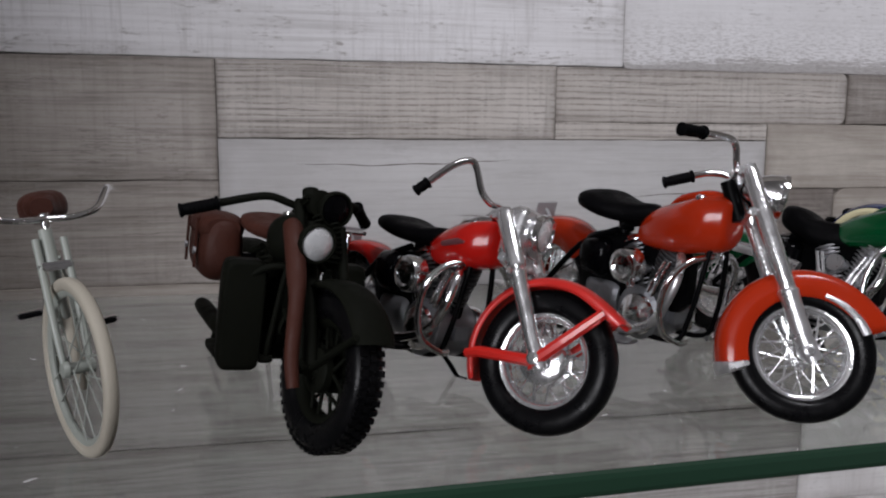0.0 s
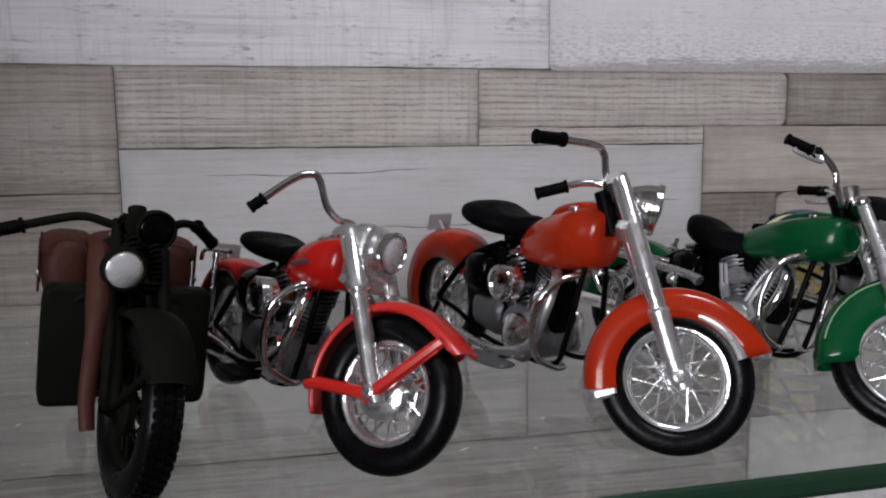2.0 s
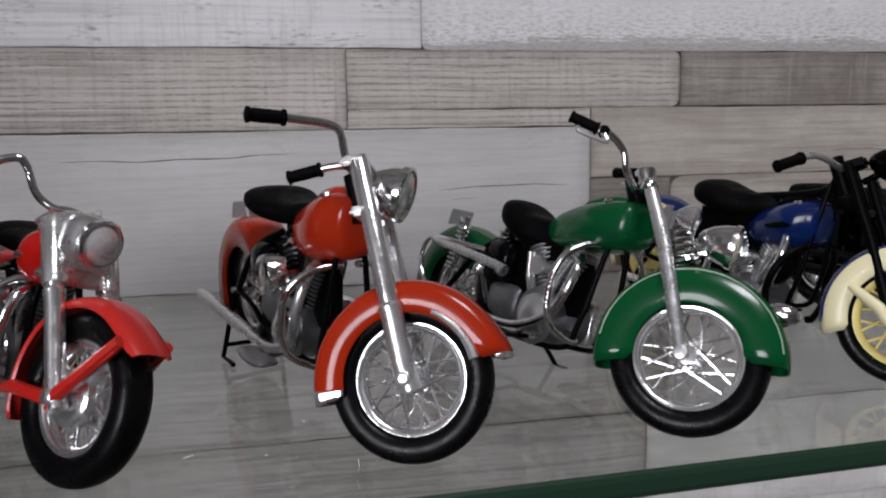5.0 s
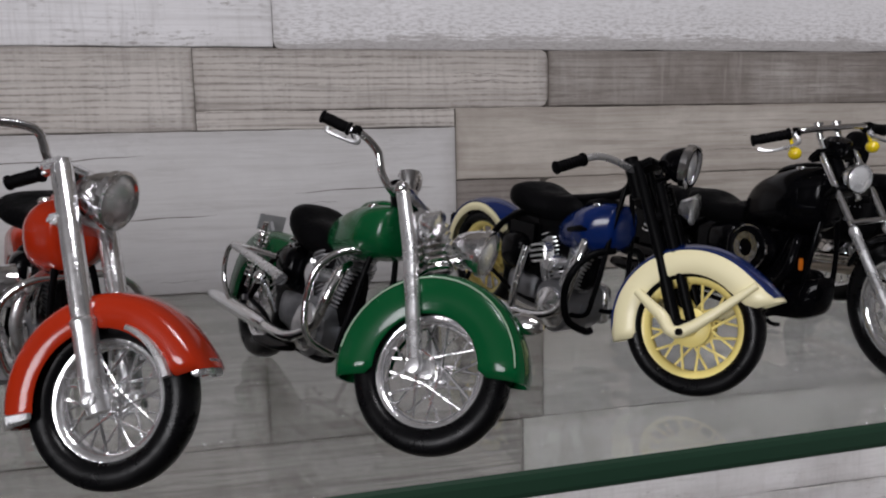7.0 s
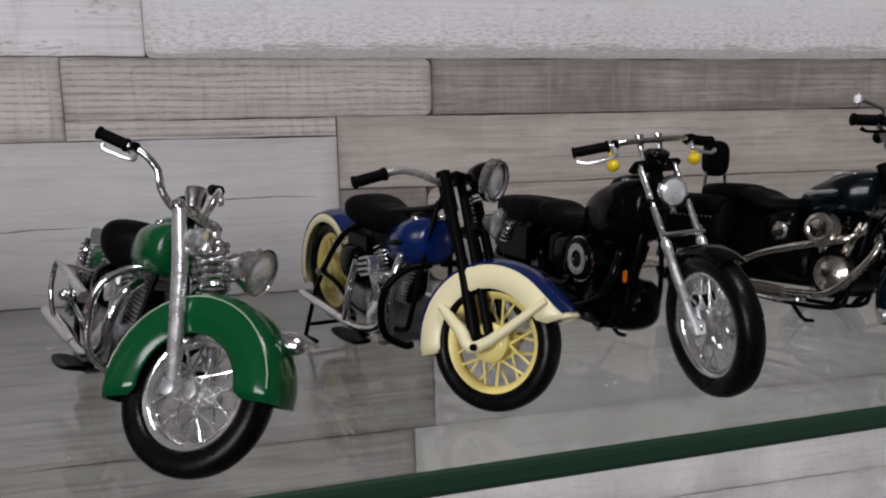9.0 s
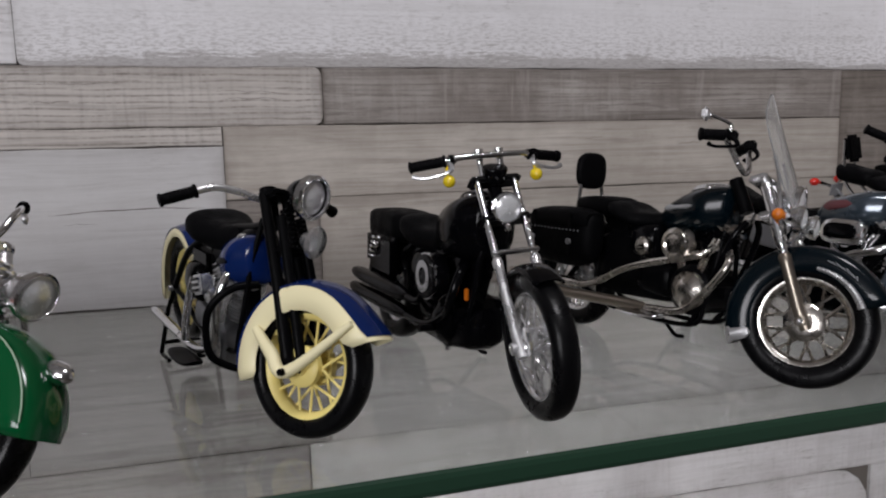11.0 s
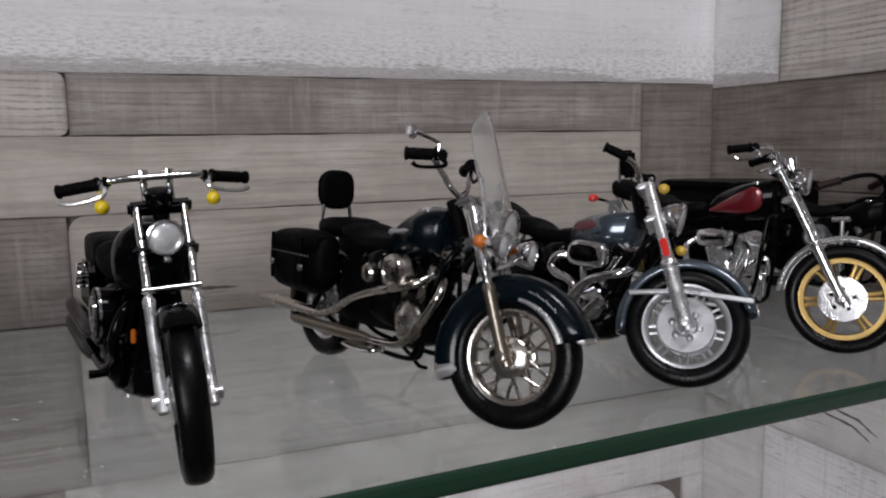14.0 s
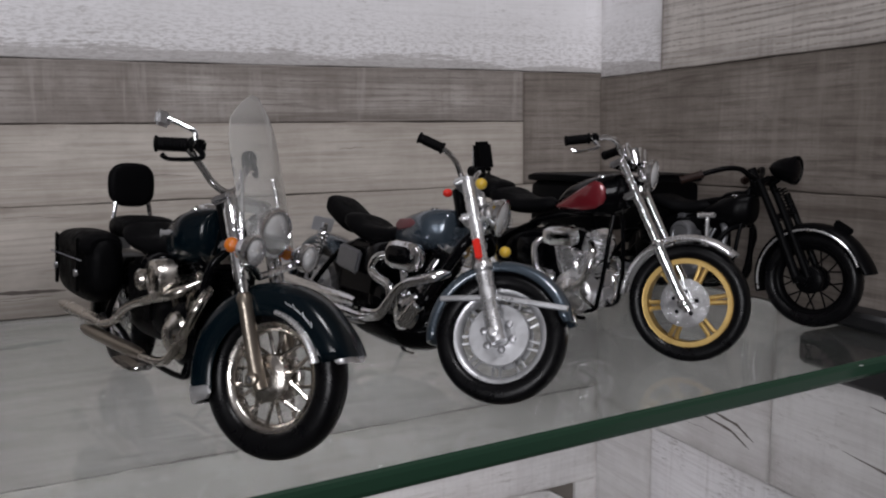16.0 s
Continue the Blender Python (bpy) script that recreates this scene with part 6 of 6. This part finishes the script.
def slate_bike():
    b = Bike("slate_motorcycle", "slate blue metallic model motorcycle with silver cast wheels", (451.9, 230.8), -76, 13, 31, 1.56, 0.309)
    wheel(b, True, "cast", SILVER, rim=0.225)
    wheel(b, False, "cast", SILVER, rim=0.21)
    fork(b, SATIN, top=1.0, r=0.03, slider=0.04, low=0.56, half=0.105, cover=(0.58, 0.62, 0.045))
    for y in (-0.105, 0.105):
        b.part("reflector", Geo().box(rake_at(b, 0.66, 0.0, y * 1.42), (0.035, 0.02, 0.10), 0.006, (0, -28, 0)), REDLENS, None, True, "red reflector strip")
    f = front_fender(b, SLATE, 0.355, 0.085, 25, 200, 0.05)
    for s in (-1, 1):
        b.part("fender_strut", Geo().tube([(b.wb + 0.285, s * 0.088, b.rf + 0.19), (b.wb - 0.04, s * 0.10, b.rf + 0.16), (b.wb - 0.31, s * 0.088, b.rf + 0.09)], 0.014, 8), SILVER, f, True)
    rear_fender(b, SLATE, 0.345, 0.10, 38, 190, 0.06)
    bars(b, [(0, 0, 0.0), (-0.01, 0.06, 0.03), (-0.03, 0.10, 0.08), (-0.05, 0.15, 0.11), (-0.10, 0.21, 0.13), (-0.17, 0.26, 0.145)], CHROME, LEATHER, 0.0145, 0.13, 0.024, twist=-13)
    headlamp(b, 0.87, 0.12, 0.085, CHROME, 0.12)
    for y in (-0.13, 0.13):
        b.part("turn_signal", Geo().ball(rake_at(b, 0.74 if y > 0 else 0.98, 0.08, y), (0.03, 0.027, 0.028)), OCHRE, None, True, "yellow turn signal")
    t = tank(b, SLATE, 0.70, 1.16, 0.86, 0.64, 0.15, console=False, drop=0.03)
    for s in (-1, 1):
        b.part("tank_emblem", Geo().loft([(0.80, s * 0.122, 0.75, 0.006, 0.01), (0.84, s * 0.135, 0.755, 0.008, 0.03), (0.95, s * 0.146, 0.77, 0.006, 0.024), (0.99, s * 0.147, 0.77, 0.004, 0.006)], 12), FADED, t, "faded red tank emblem")
    saddle(b, 0.28, 0.76, 0.70, 0.16, LEATHER, 0.055, False, 0.05)
    b.part("pillion_seat", Geo().loft(sweep([(0.04, 0, 0.84, 0.08, 0.04), (0.06, 0, 0.82, 0.12, 0.06), (0.16, 0, 0.775, 0.13, 0.06), (0.28, 0, 0.72, 0.12, 0.05), (0.32, 0, 0.71, 0.06, 0.03)], 4), 22, 3.0), LEATHER)
    b.part("side_cover", Geo().box((0.46, -0.16, 0.53), (0.22, 0.03, 0.13), 0.02, (0, 8, 0)), CAST)
    frame_tubes(b, BLACK, False)
    engine(b, 1.0, BLACK, BLACK, CHROME, "oval", BLACK, 0.0)
    bent_pipe(b, [(0.84, -0.10, 0.58), (0.76, -0.17, 0.57), (0.73, -0.18, 0.50), (0.80, -0.18, 0.46), (0.89, -0.18, 0.44), (0.93, -0.18, 0.38), (0.87, -0.18, 0.28), (0.70, -0.19, 0.24)], CHROME, 0.026, ((0.72, -0.19, 0.24), (-0.26, -0.2, 0.26), 0.04, CHROME))
    bent_pipe(b, [(1.24, -0.09, 0.56), (1.21, -0.16, 0.52), (1.06, -0.185, 0.47), (0.97, -0.19, 0.40), (0.87, -0.19, 0.29), (0.74, -0.195, 0.27)], CHROME, 0.026, ((0.66, -0.2, 0.31), (-0.22, -0.2, 0.33), 0.036, CHROME))
    for y in (-0.1, 0.1):
        b.part("frame_tube", Geo().tube([(1.34, y * 0.4, 0.76), (1.31, y, 0.68), (1.12, y, 0.40), (1.0, y, 0.22)], 0.026, 12, 4), BLACK)
    # Black block added so the space behind the engine stays dark.
    b.part("dark_filler", Geo().box((0.50, 0, 0.48), (0.36, 0.24, 0.30), 0.03), BLACK)
    boards(b, CHROME, 0.72, 0.22, 0.25, pegs=True)
    b.part("belly_pan", Geo().loft(sweep([(0.5, 0, 0.22, 0.10, 0.05), (0.64, 0, 0.22, 0.15, 0.08), (1.02, 0, 0.24, 0.15, 0.11), (1.14, 0, 0.28, 0.08, 0.06)], 3), 18, 3.0), BLACK)
    b.part("filter", Geo().lathe([(-0.085, 0.028), (-0.075, 0.036), (0.075, 0.036), (0.085, 0.028)], (1.085, -0.16, 0.325), (0.68, 0, 0.73), 18), CHROME)
    side_stand(b)
    tail_lamp(b, 0.62, -0.38)


def maroon_bike():
    b = Bike("maroon_motorcycle", "black and maroon model cruiser with gold alloy wheels", (519.9, 238.1), -74, -1.5, 21, 1.55, 0.316)
    wheel(b, True, "mag", GOLD, rim=0.243)
    wheel(b, False, "mag", GOLD, rim=0.22)
    fork(b, CHROME, top=1.06, r=0.024, slider=0.03, low=0.62, half=0.11)
    front_fender(b, SATIN, 0.362, 0.08, 50, 178, 0.025)
    rear_fender(b, BLACK, 0.345, 0.10, 38, 190, 0.08)
    bars(b, [(0, 0, 0.05), (-0.01, 0.06, 0.09), (-0.03, 0.11, 0.15), (-0.06, 0.17, 0.17), (-0.15, 0.27, 0.15), (-0.24, 0.33, 0.13)], CHROME, LEATHER, 0.0145, 0.13, 0.024, levers=True)
    headlamp(b, 0.99, 0.11, 0.08, CHROME, 0.12)
    for y in (-0.05, 0.05):
        b.part("gauge", Geo().lathe([(-0.03, 0.035), (0.04, 0.048), (0.055, 0.045), (0.058, 0.02)], rake_at(b, 1.07, 0.07, y), (-0.3, 0, 1), 20), CHROME, None, True)
    t = tank(b, BLACK, 0.70, 1.18, 0.98, 0.74, 0.155, console=False, drop=0.05)
    for s in (-1, 1):
        b.part("tank_panel", Geo().loft([(0.75, s * 0.108, 0.80, 0.008, 0.008), (0.85, s * 0.13, 0.825, 0.012, 0.032), (0.98, s * 0.149, 0.86, 0.014, 0.066), (1.06, s * 0.147, 0.885, 0.013, 0.078), (1.10, s * 0.14, 0.89, 0.010, 0.06), (1.115, s * 0.13, 0.89, 0.005, 0.03)], 18, 2.6), MAROON, t, "glossy maroon tank panel")
    saddle(b, 0.18, 0.66, 0.80, 0.16, LEATHER, 0.055, False, 0.04)
    b.part("pillion_seat", Geo().loft(sweep([(-0.05, 0, 0.92, 0.06, 0.04), (-0.03, 0, 0.91, 0.12, 0.06), (0.08, 0, 0.88, 0.13, 0.06), (0.2, 0, 0.86, 0.12, 0.055), (0.24, 0, 0.84, 0.06, 0.03)], 4), 22, 3.0), LEATHER)
    g = Geo().box((0.02, 0, 1.08), (0.05, 0.16, 0.20), 0.025, (0, -8, 0))
    br = b.part("backrest", g, LEATHER)
    for y in (-0.06, 0.06):
        b.part("backrest_bar", Geo().tube([(0.12, y * 1.6, 0.72), (0.01, y * 1.3, 0.86), (-0.005, y, 1.14)], 0.012, 8, 4), CHROME, br)
    frame_tubes(b, BLACK, False)
    engine(b, 0.86, SATIN, SATIN, BRIGHT, None, SATIN, -0.04)
    b.part("air_cleaner", Geo().loft(sweep([(0.72, -0.17, 0.63, 0.02, 0.03), (0.74, -0.17, 0.63, 0.045, 0.055), (0.91, -0.17, 0.64, 0.045, 0.055), (0.93, -0.17, 0.64, 0.02, 0.03)], 3), 20, 3.0), CHROME)
    exhaust(b, 0.78, CHROME, ((0.27, -0.28, 0.044), (0.31, -0.2, 0.044)))
    crash_bar(b, CHROME, 1.0, 0.17, 0.46, 0.22, 0.013)
    boards(b, FRAME, 0.66, 0.24, 0.2, pegs=True)
    for s in (-1, 1):
        sig = b.part("turn_signal", Geo().ball((-0.18, s * 0.15, 0.84), (0.035, 0.035, 0.03)), REDLENS, None, False, "red rear turn signal")
        b.part("stem", Geo().tube([(-0.12, s * 0.03, 0.80), (-0.15, s * 0.13, 0.835)], 0.012, 8), CHROME, sig)
    side_stand(b)
    tail_lamp(b, 0.70, -0.38)


def corner_bike():
    b = Bike("corner_motorcycle", "dull black model three-wheeler with a rear cargo box", (586.6, 249.5), -76, 2, 2, 1.48, 0.297)
    wheel(b, True, mat=FRAME, rim=0.222, n=18)
    for s in (-1, 1):
        c = Vector((0, s * 0.52, b.rr))
        w = b.part("rear_wheel", Geo().torus(c, (0, 1, 0), [(-0.04, 0.215), (-0.04, 0.19), (0.04, 0.19), (0.04, 0.215)]).lathe([(-0.01, 0.195), (0.01, 0.195), (0.012, 0.05), (0.05, 0.04)], c, (0, 1, 0), 28), FRAME)
        b.part("tyre", Geo().torus(c, (0, 1, 0), tyre_prof(b.rr, 0.054, 0.06), 60), RUBBER, w, "black rubber tyre")
        b.part("rear_fender", fender_shell((0, s * 0.52, b.rr), 0.345, 0.10, 20, 175, 0.05), FRAME)
    springer(b, FRAME, 0.085, 0.90)
    f = front_fender(b, FRAME, 0.352, 0.085, 12, 200, 0.04, 0.02)
    b.part("fender_strip", Geo().tube([Vector((b.wb, -0.086, b.rf)) + Vector((math.cos(a), 0, math.sin(a))) * 0.314 for a in (radians(22 + 9.2 * k) for k in range(20))], 0.007, 6), SATIN, f, True, "pale metal fender strip")
    b.part("fender_mark", Geo().box((b.wb + 0.16, 0, b.rf + 0.335), (0.12, 0.02, 0.05), 0.008, (0, 30, 0)), FRAME, f, True)
    bars(b, [(0, 0, -0.09), (-0.01, 0.08, -0.07), (-0.04, 0.15, -0.03), (-0.10, 0.24, -0.03), (-0.20, 0.34, -0.07), (-0.30, 0.41, -0.11)], FRAME, UMBER, 0.017, 0.14, 0.024)
    headlamp(b, 0.97, 0.20, 0.085, FRAME, 0.16, True, "headlamp", BLACK)
    tank(b, FRAME, 0.70, 1.08, 0.80, 0.58, 0.13, console=FRAME)
    saddle(b, 0.32, 0.76, 0.72, 0.15, LEATHER, 0.05)
    box = b.part("cargo_box", Geo().loft(sweep([(-0.34, 0, 0.70, 0.60, 0.16), (-0.31, 0, 0.70, 0.64, 0.18), (0.20, 0, 0.70, 0.64, 0.18), (0.24, 0, 0.69, 0.60, 0.16)], 2), 28, 8.0), FRAME, None, False, "large black cargo box")
    b.part("lid", Geo().loft(sweep([(-0.36, 0, 0.88, 0.62, 0.02), (-0.33, 0, 0.89, 0.66, 0.035), (0.22, 0, 0.89, 0.66, 0.035), (0.26, 0, 0.88, 0.62, 0.02)], 2), 28, 6.0), FRAME, box)
    b.part("latch", Geo().box((0.255, 0, 0.83), (0.02, 0.07, 0.05), 0.006), STEEL, box)
    b.part("rear_axle", Geo().tube([(0, -0.5, b.rr), (0, 0.5, b.rr)], 0.03, 12), FRAME)
    frame_tubes(b)
    engine(b, 0.70, FRAME, FRAME, CAST, "round", FRAME, -0.04)
    exhaust(b, 0.70, CAST, ((0.23, 0.1, 0.035),))
    b.part("shift_lever", Geo().tube([(0.86, -0.2, 0.30), (0.87, -0.22, 0.62), (0.87, -0.22, 0.66)], 0.014, 8).tube([(0.80, -0.22, 0.66), (0.92, -0.22, 0.67)], 0.018, 8), SATIN)
    crash_bar(b, FRAME, None, 0.24, 0.56, 0.22, 0.018)
    boards(b, FRAME, 0.64, 0.19, 0.25)


def old_bicycle():
    b = Bike("bicycle", "grey model bicycle with white tyres and brown saddle", (-20.3, 224), -74, -8.0, 18, 1.08, 0.41, 0.41, 20, "model bicycle", "models on the shelf", 0.82)
    wheel(b, True, mat=GREYFRAME, tw=0.030, rim=0.36, drum=0, n=18, tyre=WHITE, spoke_r=0.004)
    wheel(b, False, mat=GREYFRAME, tw=0.030, rim=0.36, drum=0, n=18, tyre=WHITE, spoke_r=0.004)
    for y in (-0.055, 0.055):
        b.part("fork_leg", Geo().tube([(b.wb, y, b.rf), rake_at(b, 0.6, 0, y * 1.1), rake_at(b, 0.98, -0.01, y * 1.1)], [0.014, 0.017, 0.017], 10, 3), GREYFRAME, None, True)
        b.part("chain_stay", Geo().tube([(0, y, b.rr), (0.36, y * 0.8, 0.50)], 0.014, 8), GREYFRAME)
        b.part("seat_stay", Geo().tube([(0, y, b.rr), (0.32, y * 0.4, 0.82)], 0.012, 8), GREYFRAME)
    b.part("fork_crown", Geo().box(rake_at(b, 0.86, -0.01), (0.06, 0.15, 0.04), 0.012), CHROME, None, True)
    b.part("head_tube", Geo().tube([rake_at(b, 0.84, -0.02), rake_at(b, 1.02, -0.02)], 0.03, 12), GREYFRAME)
    b.part("frame", Geo().tube([rake_at(b, 0.98, -0.02), (0.32, 0, 0.86)], 0.022, 10).tube([rake_at(b, 0.88, -0.02), (0.36, 0, 0.50)], 0.024, 10).tube([(0.36, 0, 0.50), (0.30, 0, 0.92)], 0.022, 10), GREYFRAME)
    b.part("stem", Geo().tube([rake_at(b, 1.0, -0.02), rake_at(b, 1.09, -0.02)], 0.02, 12), CHROME, None, True)
    for s in (-1, 1):
        hb = b.part("handlebar", Geo().tube([rake_at(b, 1.07, -0.01, 0), rake_at(b, 1.07, 0.0, s * 0.12), rake_at(b, 1.10, -0.02, s * 0.24), rake_at(b, 1.18, -0.12, s * 0.34), rake_at(b, 1.18, -0.24, s * 0.40)], [0.016, 0.016, 0.017, 0.02, 0.026], 10, 5), CHROME, None, True)
    b.part("saddle", Geo().loft(sweep([(0.10, 0, 1.10, 0.08, 0.05), (0.12, 0, 1.09, 0.115, 0.075), (0.24, 0, 1.08, 0.12, 0.085), (0.36, 0, 1.09, 0.085, 0.075), (0.46, 0, 1.10, 0.05, 0.045)], 4), 20, 2.6), TAN, None, False, "brown leather saddle")
    b.part("seat_post", Geo().tube([(0.30, 0, 0.88), (0.27, 0, 1.03)], 0.015, 10), CHROME)
    b.part("crankset", Geo().lathe([(-0.05, 0.09), (-0.06, 0.09)], (0.36, 0, 0.50), (0, 1, 0), 24).tube([(0.36, -0.08, 0.50), (0.22, -0.08, 0.53)], 0.012, 8).tube([(0.36, 0.08, 0.50), (0.50, 0.08, 0.47)], 0.012, 8), CHROME)
    for x, y, z in ((0.22, -0.17, 0.53), (0.50, 0.17, 0.47)):
        p = b.part("pedal", Geo().box((x, y, z), (0.08, 0.12, 0.03), 0.008), LEATHER)
        b.part("pedal_plate", Geo().box((x, y, z + 0.012), (0.06, 0.124, 0.012), 0.003), CHROME, p)


for build in (red_bike, orange_bike, green_bike, blue_bike, black_bike, teal_bike, slate_bike, maroon_bike, army_bike, corner_bike, old_bicycle):
    build()
